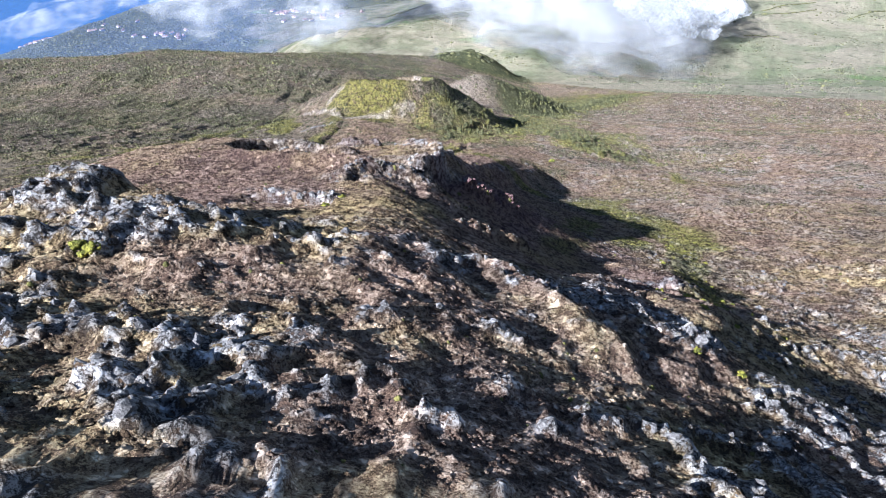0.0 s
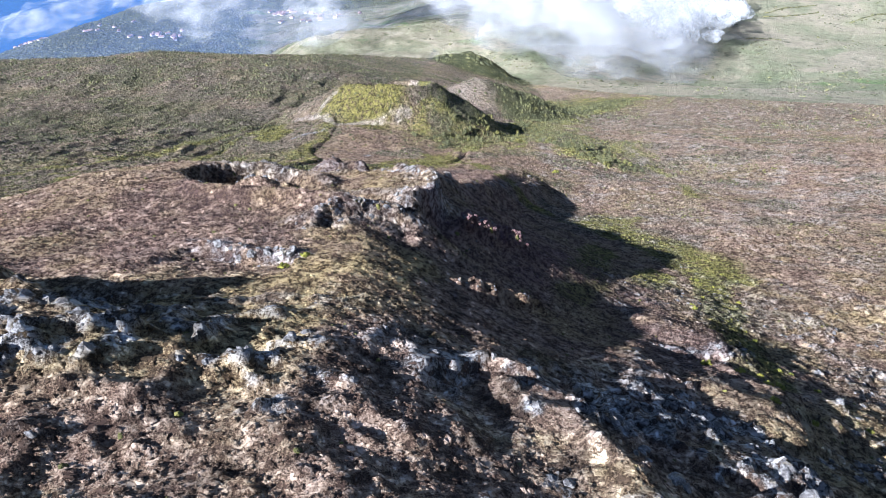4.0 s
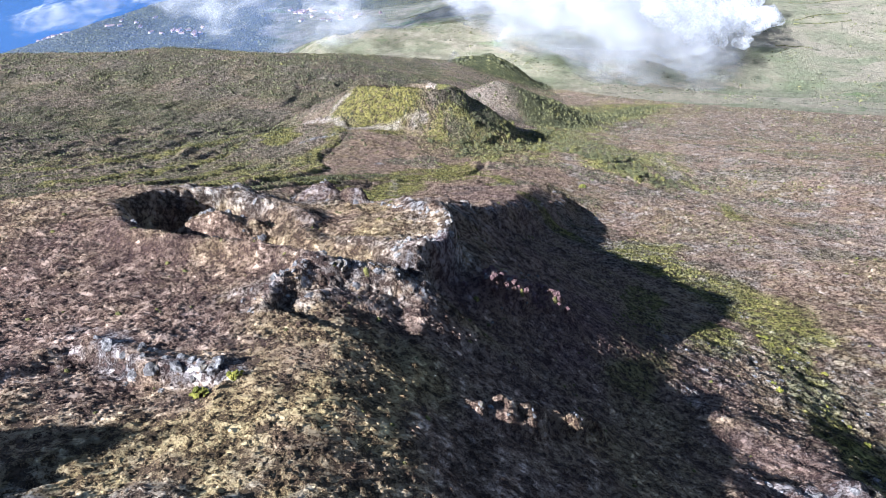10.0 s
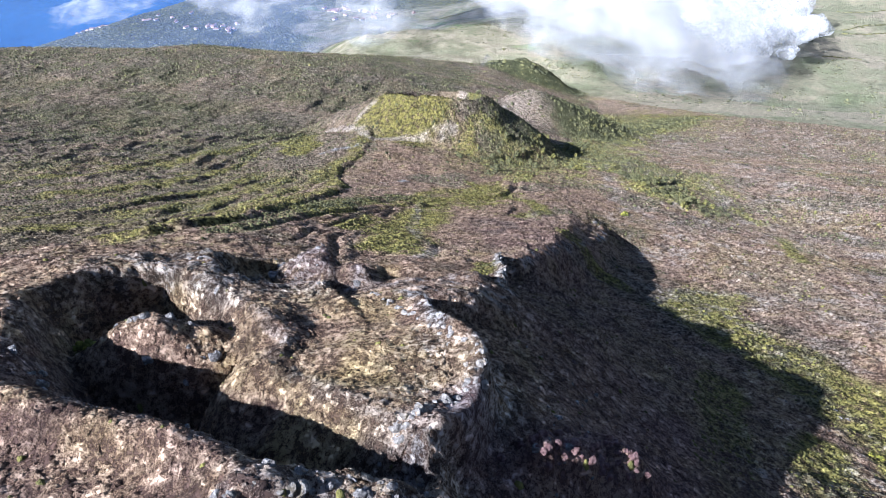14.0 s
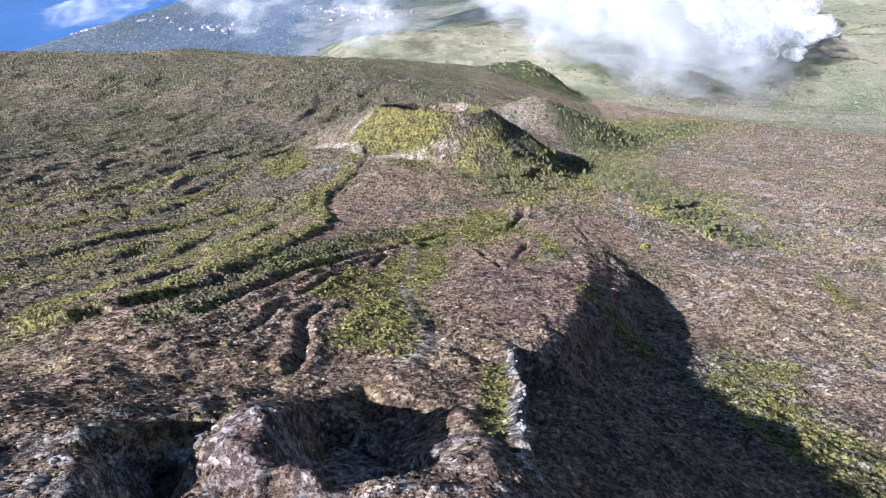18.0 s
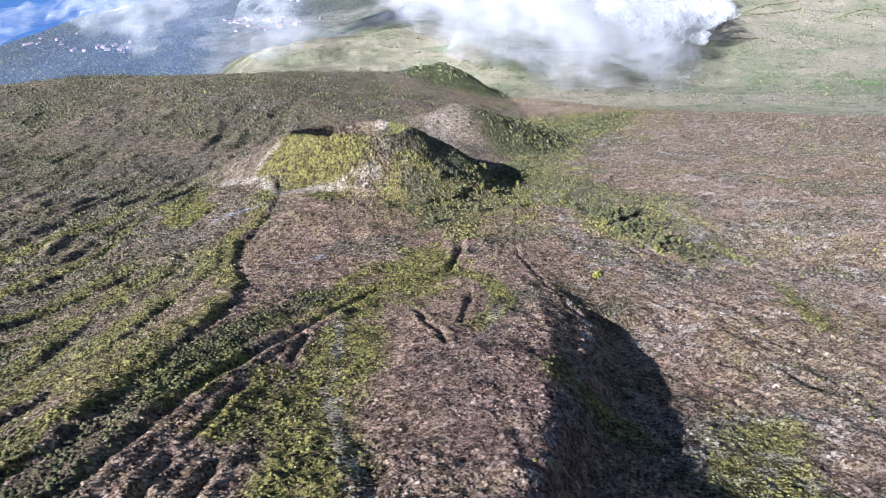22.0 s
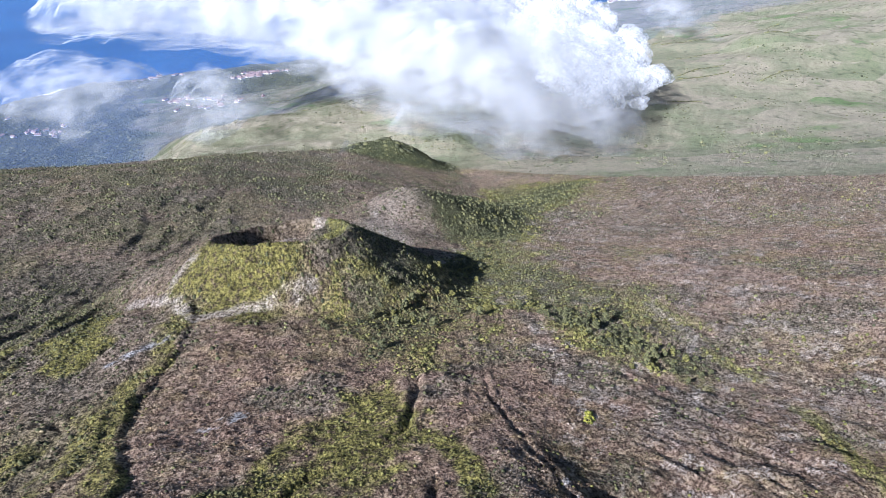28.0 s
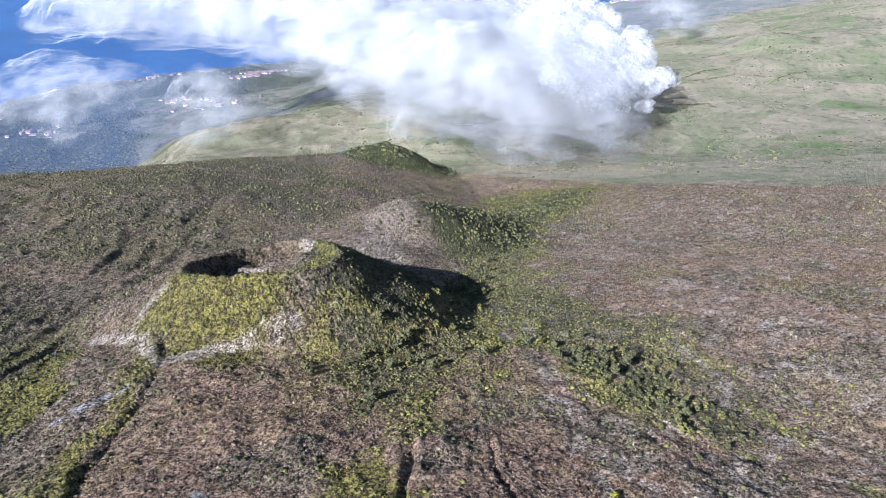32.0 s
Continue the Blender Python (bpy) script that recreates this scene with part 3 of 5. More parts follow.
def crater(x, y, z):
    # the crest leans to the crater on its inner side
    d = inside_reach(x, y, CRATER) + 0.55 * fbm(x, y, 4, 3, 21)
    floor = 1046.5 - 0.36 * (y - 80) - 14.5 + 0.8 * fbm(x, y, 4, 3, 22)
    z = z + 1.9 * np.exp(-((d + 1.2) / 1.5) ** 2) * (1 - sstep(82, 90, y)) * (1 - sstep(-14, -8, x))
    z = z - 2.4 * np.exp(-(np.maximum(-d, 0) / 7.0) ** 2) * sstep(84, 92, y) * sstep(-20, -14, x)
    shady, _s = line_reach(x, y, CRATER[7:] + CRATER[:3])
    sunny, _s = line_reach(x, y, CRATER[2:8])
    back = np.interp(x, [-32, -26, -18], [2.6, 1.7, 1.0])
    ragged = 0.5 * fbm(x, y, 3, 3, 28)
    depth = np.minimum(np.maximum((shady + ragged) * 3.2, 0), np.maximum((sunny + ragged) * back, 0))
    z = np.where(d > 0, np.maximum(z - depth, floor), z)
    mound = 1039.0 - 0.36 * np.hypot((x + 27) * 0.75, (y - 94.5) * 1.35) ** 1.45 + 0.9 * fbm(x, y, 3, 3, 23)
    z = np.where(d > -3, np.maximum(z, mound), z)
    z = pit(x, y, z, SIDE_PIT, 8.0, 3.4, 1.6, 24)
    z = pit(x, y, z, INNER_PIT, 7.0, 3.0, 0.8, 25)
    d = inside_reach(x, y, HOLLOW) + 0.8 * fbm(x, y, 4, 3, 26)
    terrace = 1055.2 - 0.22 * (y - 58) + 0.1 * np.maximum(x + 26, 0) + 0.7 * fbm(x, y, 5, 3, 27)
    z = np.where(d > 0, np.minimum(z, np.maximum(terrace, z - 2.6 * d)), z)
    d, s = side_reach(x, y, [(-28.5, 46.2), (-35, 48.5), (-44, 51.5), (-56, 54.5), (-72, 58)])
    z = z + np.interp(s, [0, 0.1, 0.35, 1.0], [4.2, 6.2, 3.2, 0.5]) * np.where(d > 0, np.exp(-(d / 3.0) ** 2), np.exp(-(d / 12.0) ** 2))
    # a rocky knoll beside the side pit
    z = z - 2.6 * np.exp(-(np.hypot(x + 21, y - 106) / 5.5) ** 2)
    q = np.hypot(x + 19.4, y - 113.6) + 0.8 * fbm(x, y, 3, 3, 37)
    z = np.where((q < 7) & (x + 0.5 * y < 39.5), np.maximum(z, 1029.8 - 0.85 * q), z)
    return z


def cliffs(x, y, z):
    z = z + 1.8 * np.exp(-(np.hypot(x + 11.5, y - 74.2) / 3.5) ** 2)
    # low ribs that stand out of the spine's shade
    for line, tall, wide in (([(20, 36), (26.6, 45.9), (32, 58), (36, 74)], 2.2, 6.5), ([(5.5, 47), (10, 38), (13, 30)], 1.6, 2.6), ([(17, 47), (20, 56), (24, 64)], 1.6, 3.0)):
        d, s = line_reach(x + 1.5 * fbm(x, y, 6, 3, 44), y, line)
        z = z + tall * np.exp(-(d / wide) ** 2) * np.clip(0.8 + 0.7 * fbm(x, y, 6, 3, 45), 0, 1.3)
    d, _s = line_reach(x + 0.5 * fbm(x, y, 2, 2, 93), y, [(3.5, 87.2), (8.2, 89.6), (13, 91.4)])
    z = z + 2.7 * np.exp(-(d / 1.8) ** 2) * np.clip(0.9 + 0.8 * fbm(x, y, 2.5, 2, 95), 0.3, 1.3)
    d, _s = line_reach(x, y + 0.8 * fbm(x, y, 2, 2, 94), [(2.5, 63.6), (7.3, 66.2), (11.5, 67.6)])
    z = z + 2.2 * np.exp(-(d / 1.3) ** 2) * sstep(-0.5, 0.1, fbm(x, y, 2.2, 2, 95))
    for line, drop, face, reach in SCARPS:
        if drop:
            d, s = side_reach(x + 0.45 * fbm(x, y, 3, 3, 91), y + 0.45 * fbm(x, y, 3, 3, 92), line)
            ends = sstep(0, 0.1, s) * (1 - sstep(0.9, 1, s)) * (np.abs(d) < 40)
            z = z - drop * ends * sstep(0, face, d) * np.exp(-np.maximum(d, 0) / reach) + (0.3 if face < 3 else 0.0) * drop * ends * np.exp(-(d / 1.2) ** 2)
    return z


def rough(x, y):
    """Share of broken lava rock, 0 to 1."""
    near = 1 - sstep(42, 56, y + 6 * fbm(x, y, 14, 3, 41) + 0.1 * np.minimum(x + 10, 0) - 0.9 * np.maximum(x - 12, 0))
    near = near * (1 - sstep(95, 125, y))
    side = 0.55 * sstep(0.05, 0.3, fbm(x, y, 18, 4, 42)) * sstep(28, 45, x) * (1 - sstep(230, 330, y))
    d, _s = line_reach(x, y, [(-31, 108), (-27, 119), (-18, 113), (-12, 119), (-4, 114)])
    side = np.maximum(side, 0.62 * sstep(25, 33, x + 4 * fbm(x, y, 9, 3, 32)) * (1 - sstep(62, 80, x)) * sstep(42, 52, y) * (1 - sstep(100, 118, y)))
    pits = 0.6 * (1 - sstep(4, 11, d + 3 * fbm(x, y, 8, 3, 38)))
    crest, _s = line_reach(x, y, [(-22, 64), (-14, 72), (-9, 77), (-3, 80)])
    pits = np.maximum(pits, 0.45 * (1 - sstep(1.5, 5, crest + 2 * fbm(x, y, 6, 3, 39))))
    return np.maximum(np.maximum(near, side), pits)


def lumps(x, y):
    """Humps of old lava: long ones that run askew over the ridge, rounder ones between."""
    wx, wy = 1.6 * fbm(x, y, 7, 3, 63), 1.6 * fbm(x, y, 7, 3, 64)
    u, v = 0.87 * (x + wx) + 0.5 * (y + wy), -0.5 * (x + wx) + 0.87 * (y + wy)
    return 1.1 * (ridged(u / 1.9, v, 8.5, 3, 65) - 0.47), 1.1 * (ridged(x + wx, y + wy, 3.8, 3, 67) - 0.45)


def outcrop(x, y):
    """Bare rock heads within the broken ground, 0 to 1."""
    a, b = lumps(x, y)
    return sstep(-0.1, 0.32, 0.6 * a + 0.95 * b + 0.9 * fbm(x, y, 2.0, 3, 61, 0.62) + 0.7 * fbm(x, y, 16, 2, 66))


def height(x, y):
    z = on_stretch(x, y, land(x, y), (-125, 75, 20, 245), lambda a, b, c: cliffs(a, b, crater(a, b, c)))
    near = 1 - sstep(350, 700, np.hypot(x, y))
    r = rough(x, y)
    z = z + near * (0.45 * fbm(x, y, 11, 4, 51) + 0.22 * fbm(x, y, 1.2, 3, 52))
    a, b = lumps(x, y)
    head = outcrop(x, y)
    crag = ridged(x, y, 1.6, 3, 62) - 0.4
    z = z + r * ((a + b) * (1 - 0.25 * sstep(-4, 6, x)) + head * (0.25 + 1.35 * crag) + 0.2 * crag)
    z = z + (1 - near) * 1.5 * fbm(x, y, 14, 3, 71)
    # cushions and bushes of the open heath
    open_heath = (1 - r) * sstep(70, 130, y) * (1 - sstep(700, 950, y))
    z = z + open_heath * 1.3 * np.clip(fbm(x, y, 5.5, 4, 54, 0.6) + 0.06, 0, 1) + open_heath * sstep(180, 300, y) * 2.2 * np.clip(fbm(x, y, 15, 3, 55, 0.55), 0, 1)
    # small steps on the open slope, long ribs on the far flank
    u, v = 0.5 * x - 0.87 * y, 0.87 * x + 0.5 * y
    z = z + 2.0 * (ridged(u / 2.6, v / 0.9, 5.0, 3, 68) - 0.45) * sstep(42, 72, x) * (1 - sstep(330, 520, y)) * (0.35 + 0.65 * sstep(-0.2, 0.3, fbm(x, y, 30, 3, 69)))
    u, v = 0.12 * x + 0.99 * y, 0.99 * x - 0.12 * y
    z = z + 3.8 * (ridged(u / 4.0, v, 11.0, 4, 70) - 0.45) * sstep(-75, -120, x - 0.05 * (y - 300)) * sstep(230, 320, y) * (1 - sstep(560, 760, y))
    return z


# ---- large structure: one sheet of ground, the sea ----
def mesh_from_grid(name, xs, ys, zs, attributes=()):
    """A smooth sheet from 2D arrays of places."""
    rows, cols = xs.shape
    me = bpy.data.meshes.new(name)
    me.vertices.add(rows * cols)
    me.vertices.foreach_set("co", np.stack([xs, ys, zs], -1).astype(np.float32).ravel())
    i = (np.arange(rows - 1)[:, None] * cols + np.arange(cols - 1)[None, :]).ravel()
    quads = np.stack([i, i + 1, i + cols + 1, i + cols], -1)
    me.loops.add(quads.size)
    me.loops.foreach_set("vertex_index", quads.ravel().astype(np.int32))
    me.polygons.add(len(quads))
    me.polygons.foreach_set("loop_start", (np.arange(len(quads)) * 4).astype(np.int32))
    me.polygons.foreach_set("use_smooth", np.ones(len(quads), bool))
    for key, values in attributes:
        a = me.attributes.new(key, "FLOAT", "POINT")
        a.data.foreach_set("value", values.astype(np.float32).ravel())
    me.update(calc_edges=True)
    return me


def spread(breaks):
    """Places along a line from (from, to, step at from, step at to) stretches."""
    out = []
    for a, b, s, e in breaks:
        n = max(2, int(round((b - a) / (0.5 * (s + e)))))
        t = np.linspace(0, 1, n, endpoint=False)
        out.append(a + (b - a) * (2 * s * t + (e - s) * t * t) / (s + e))
    out.append(np.array([breaks[-1][1]]))
    return np.concatenate(out)


_rows = spread([(-500, 0, 60, 3), (0, 14, 2.5, 0.35), (14, 130, 0.36, 0.42), (130, 240, 0.42, 0.8), (240, 480, 0.85, 2.0), (480, 900, 2.1, 5.5), (900, 4950, 5.5, 45)])
_u = spread([(-9.0, -1.35, 1.4, 0.1), (-1.35, -1.0, 0.06, 0.006), (-1.0, -0.45, 0.0042, 0.0032), (-0.45, 0.45, 0.0031, 0.0031), (0.45, 1.0, 0.0032, 0.0042), (1.0, 1.35, 0.006, 0.06), (1.35, 9.0, 0.1, 1.4)])
_half = 62 + 0.82 * np.clip(_rows, 0, 5000)
GX, GY = _u[None, :] * _half[:, None], np.repeat(_rows[:, None], len(_u), 1)
GZ = height(GX, GY)


def lie(x, y):
    """The height of the built ground sheet between its points."""
    r = np.clip(np.interp(y, _rows, np.arange(len(_rows))), 0, len(_rows) - 1.001)
    c = np.clip(np.interp(x / (62 + 0.82 * np.clip(y, 0, 5000)), _u, np.arange(len(_u))), 0, len(_u) - 1.001)
    i, j = r.astype(int), c.astype(int)
    fr, fc = r - i, c - j
    return (GZ[i, j] * (1 - fc) + GZ[i, j + 1] * fc) * (1 - fr) + (GZ[i + 1, j] * (1 - fc) + GZ[i + 1, j + 1] * fc) * fr


def zone(x, y, lines, wide):
    """Nearness to a set of lines, 0 to 1, with a ragged edge."""
    best = np.full(np.shape(x), 1e9)
    for line in lines:
        d, _ = line_reach(x, y, line)
        best = np.minimum(best, d)
    best = best + 0.5 * wide * fbm(x, y, 1.2 * wide, 3, 81)
    return 1 - sstep(0.6 * wide, 1.2 * wide, best)


GREEN_BELTS = [
    ([(63, 120), (58, 143), (49, 165), (60, 180)], 11.0),
    ([(20, 80), (31, 108), (37, 126)], 4.0),
    ([(39, 100), (46, 112)], 4.0),
    ([(-17, 152), (-21, 182), (-18, 210)], 8.5),
    ([(-32, 172), (-31, 192)], 4.0),
    ([(16, 252), (20, 232), (9, 212)], 3.6),
    ([(-100, 330), (-104, 360)], 9.0),
    ([(0, 124), (0, 142)], 2.2),
    ([(22, 190), (32, 178)], 5.0),
    ([(112, 298), (118, 280)], 3.5),
    ([(116, 260), (106, 224)], 3.5),
    ([(-110, 343), (-92, 330), (-97, 320)], 7.0),
    ([(38, 62), (44, 78), (52, 96), (58, 112)], 4.0),
    ([(-24, 368), (-15, 380), (-9, 398), (-12, 414)], 4.5),
]
VALLEY = [(9, 299), (-14, 323), (-5, 353), (20, 368), (48, 430), (76, 520), (100, 600), (156, 820), (285, 800), (218, 666), (164, 627), (112, 500), (94, 425), (99, 394), (122, 362), (112, 310), (98, 285), (81, 293), (72, 328), (58, 360), (42, 345), (28, 318)]
LOW_GREEN = [(-9, 284), (4, 282), (12, 270), (9, 257), (-8, 245), (-18, 231), (-33, 212), (-48, 184), (-46, 204), (-30, 229), (-19, 256)]


def ground_zones(x, y):
    green = np.zeros(np.shape(x))
    for line, wide in GREEN_BELTS:
        green = np.maximum(green, zone(x, y, [line], wide))
    patchy = fbm(x, y, 14, 5, 78, 0.6)
    green = np.maximum(green, sstep(-14, 6, inside_reach(x, y, VALLEY) + 30 * patchy) * (0.55 + 0.45 * sstep(-0.2, 0.25, fbm(x, y, 30, 4, 90))))
    green = np.maximum(green, sstep(-6, 3, inside_reach(x, y, LOW_GREEN) + 20 * patchy))
    across, strong = lobes(x, y)
    green = np.maximum(green, 0.75 * np.clip(strong * 1.5, 0, 1) * sstep(0.0, 0.12, across) * (1 - sstep(0.5, 0.68, across)) * sstep(-0.35, 0.2, patchy))
    def levee_green(x, y, z):
        patchy = fbm(x, y, 14, 5, 78, 0.6)
        wx, wy = 4.5 * fbm(x, y, 13, 4, 16), 4.5 * fbm(x, y, 13, 4, 17)
        for line, drop in LEVEES:
            d, s = side_reach(x + wx, y + wy, line)
            z = np.maximum(z, 0.9 * sstep(-10, -4, d + 6 * patchy) * (1 - sstep(0.0, 1.6, d)) * sstep(0, 0.08, s) * (1 - sstep(0.92, 1, s)) * sstep(-0.4, 0.05, patchy + 0.3))
        return z

    green = on_stretch(x, y, green, (-215, -20, 95, 445), levee_green)
    face = np.hypot(x + 46, (y - 362) * 1.0)
    green = np.maximum(green, (1 - sstep(18, 36, face + 16 * fbm(x, y, 14, 5, 86, 0.6))))
    speckle = sstep(0.0, 0.4, fbm(x, y, 40, 5, 82)) * sstep(110, 200, y)
    green = np.maximum(green, 0.22 * speckle)
    scrub = sstep(-48, -90, x) * sstep(190, 290, y) + sstep(-14, -34, x) * sstep(420, 460, y)
    scrub = np.clip(scrub, 0, 1) * (0.55 + 0.45 * sstep(-0.3, 0.2, fbm(x, y, 35, 4, 96)))
    scrub = np.maximum(scrub, 0.85 * sstep(-48, -80, x) * sstep(85, 120, y) * (0.65 + 0.35 * sstep(-0.3, 0.2, fbm(x, y, 30, 4, 98))))
    scrub = np.maximum(scrub, 0.8 * sstep(0.05, 0.3, fbm(x, y, 22, 5, 97, 0.6)) * sstep(100, 160, y))
    scrub = np.maximum(scrub, 1.0 * (1 - sstep(24, 38, np.hypot(x - 2, (y - 384) * 0.85) + 8 * patchy)))
    scrub = np.maximum(scrub, 0.75 * sstep(280, 420, y) * (1 - sstep(40, 140, x)) * (0.6 + 0.4 * sstep(-0.3, 0.2, patchy)))
    scrub = np.maximum(scrub, 0.45 * sstep(420, 560, y))
    pale = 0.85 * sstep(0.12, 0.36, fbm(x, y, 6, 5, 83, 0.65) + 0.2 * fbm(x, y, 40, 3, 73)) * sstep(25, 60, x) * (0.5 + 0.5 * sstep(130, 200, y)) * (1 - sstep(600, 800, y))
    pale = np.maximum(pale, zone(x, y, [[(-62, 340), (-47, 345), (-32, 348), (-20, 351)], [(-94, 369), (-80, 362), (-71, 356), (-66, 346)], [(-75, 367), (-60, 383), (-46, 402), (-30, 410)], [(-20, 412), (-8, 440), (4, 480), (10, 520)]], 3.2) * sstep(-0.5, 0.05, fbm(x, y, 6, 4, 80)))
    pale = np.maximum(pale, 0.7 * zone(x, y, [[(-22, 222), (-20, 196), (-18, 179), (-13, 162), (-10, 153), (-10, 145), (-12, 141)], [(18, 230), (13, 214), (9, 201)]], 1.6) * sstep(-0.3, 0.2, fbm(x, y, 6, 4, 80)))
    pale = np.maximum(pale, 0.9 * sstep(-0.2, 0.4, fbm(x, y, 8, 4, 87)) * (1 - sstep(2.0, 6.5, np.hypot((x + 1.5) * 0.9, (y - 91) * 0.55))))
    pale = np.maximum(pale, 0.22 * sstep(45, 85, x) * sstep(120, 180, y) * (1 - sstep(500, 700, y)) * sstep(-0.4, 0.2, fbm(x, y, 25, 4, 43)))
    pale = np.maximum(pale, 0.75 * (1 - sstep(12, 26, np.hypot((x - 12) * 1.0, (y - 480) * 0.5) + 14 * patchy)))
    pale = np.maximum(pale, 0.9 * (1 - sstep(0.6, 1.6, line_reach(x, y, [(2.2, 119), (1.6, 126), (2.8, 136), (2.2, 150)])[0])) * sstep(110, 114, y) * (1 - sstep(155, 158, y)))
    rock = rough(x, y) * (0.06 + 0.94 * outcrop(x, y)) * (1 - 0.55 * sstep(30, 40, x) * sstep(48, 62, y))
    lip = np.full(np.shape(x), 1e9)
    for line, drop, _face, _reach in SCARPS:
        d, _s = line_reach(x, y, line)
        lip = np.minimum(lip, d)
    broken = sstep(-0.25, 0.2, fbm(x, y, 2.2, 3, 76))
    rock = np.maximum(rock, 0.9 * broken * (1 - sstep(0.5, 1.8, lip + 1.2 * fbm(x, y, 3, 3, 88))))
    rock = np.maximum(rock, 0.4 * broken * (1 - sstep(0, 1.2, np.abs(inside_reach(x, y, CRATER)) + 0.8 * fbm(x, y, 3, 3, 89))))
    rock = np.maximum(rock, zone(x, y, [[(-80, 314), (-72, 322), (-66, 327)], [(-42, 271), (-34, 276)]], 2.6) * sstep(-0.2, 0.15, fbm(x, y, 3, 3, 98)))
    edge = np.interp(x, [-800, -337, -150, 0, 60, 140, 293, 442, 900], [560, 815, 900, 1030, 1050, 960, 815, 690, 640])
    meadow = sstep(0, 40, y - edge + 45 * fbm(x, y, 120, 4, 84))
    wood = np.maximum(sstep(0, 90, -(x + 330) - 0.28 * (y - 1150) + 110 * fbm(x, y, 200, 4, 85)), 0.8 * sstep(2250, 2500, y + 250 * fbm(x, y, 200, 4, 72))) * sstep(880, 960, y) * (1 - sstep(200, 900, x))
    wood = np.maximum(wood, 1 - sstep(60, 85, np.hypot((x - 60) * 0.8, y - 985)))
    wood = np.maximum(wood, 0.9 * zone(x, y, [[(80, 520), (115, 600), (160, 690), (230, 760)]], 38.0))
    wood = np.maximum(wood, 0.85 * zone(x, y, [[(76, 336), (84, 316), (96, 289)], [(84, 540), (72, 470), (46, 425), (24, 385)]], 9.0) * sstep(-0.25, 0.2, fbm(x, y, 9, 4, 99)))
    wood = np.maximum(wood, 0.5 * sstep(-2, 14, inside_reach(x, y, VALLEY) + 30 * fbm(x, y, 18, 5, 78, 0.6) - 6))
    wood = np.maximum(wood, 0.4 * sstep(-60, -120, x - 0.1 * (y - 350)) * sstep(300, 380, y) * sstep(-0.25, 0.25, fbm(x, y, 26, 4, 77)))
    wood = np.maximum(wood, 0.5 * sstep(520, 640, y) * (1 - sstep(1000, 1100, y)) * sstep(0.0, 0.28, fbm(x, y, 34, 5, 46, 0.6)) * (1 - sstep(120, 260, x)))
    wood = np.maximum(wood, 0.5 * zone(x, y, [[(-50, 150), (-48, 175), (-46, 200), (-38, 222), (-30, 240)]], 5.0))
    wood = np.maximum(wood, 0.55 * (1 - sstep(16, 32, np.hypot(x - 14, (y - 386) * 0.8) + 20 * patchy)))
    wood = np.maximum(wood, 0.9 * (1 - sstep(18, 32, np.hypot(x - 82, (y - 525) * 0.8) + 10 * patchy)))
    pale = np.maximum(pale, 0.45 * (1 - sstep(16, 30, np.hypot(x - 26, (y - 528) * 0.7) + 12 * patchy)))
    red = zone(x, y, [[(8, 84), (24, 100)]], 9.0) * 0.6
    red = np.maximum(red, 0.28 * (1 - sstep(10, 26, np.hypot((x - 12) * 0.9, (y - 186) * 0.55) + 10 * patchy)))
    red = np.maximum(red, 0.3 * sstep(0, 10, x) * (1 - sstep(34, 44, x)) * sstep(50, 62, y) * (1 - sstep(140, 160, y)))
    red = np.maximum(red, 0.35 * (1 - sstep(3, 9, np.hypot(x + 18, y - 114) + 5 * patchy)))
    red = np.maximum(red, 0.24 * (1 - sstep(12, 26, np.hypot((x + 30) * 0.7, y - 74) + 9 * patchy)))
    gold = np.maximum(zone(x, y, [[(-24, 47), (-12, 52), (-6, 58), (-8, 68)]], 7.0), zone(x, y, [[(-12, 84), (-5, 92)]], 4.5))
    gold = np.maximum(gold, 0.8 * sstep(-0.2, 0.3, fbm(x, y, 16, 4, 79)) * (1 - sstep(90, 160, y)) * (1 - 0.5 * sstep(62, 74, y) * sstep(-6, -16, x)))
    return [("gold", gold), ("green", green), ("pale", pale), ("rock", rock), ("meadow", meadow), ("wood", wood), ("red", red), ("scrub", scrub)]


SURF = (1 - sstep(2.0, 7.0, np.abs(GZ - 1.0))) * sstep(0.0, 0.3, fbm(GX, GY, 150, 3, 75))
ground = new("ground", mesh_from_grid("ground", GX, GY, GZ, ground_zones(GX, GY) + [("surf", SURF)]))
ground.data.materials.append(MAT_GROUND)
tagged(ground, "steep volcanic flank with brown heath, lava rock and green gullies", "ground", kind="structure")

_sx = np.linspace(-12000, 12000, 60)
sea = new("water", mesh_from_grid("water", np.repeat(_sx[None, :], 60, 0), np.repeat(np.linspace(1500, 16000, 60)[:, None], 60, 1), np.zeros((60, 60))))
sea.data.materials.append(MAT_SEA)
tagged(sea, "deep blue sea beyond the coast", "sea", kind="structure")

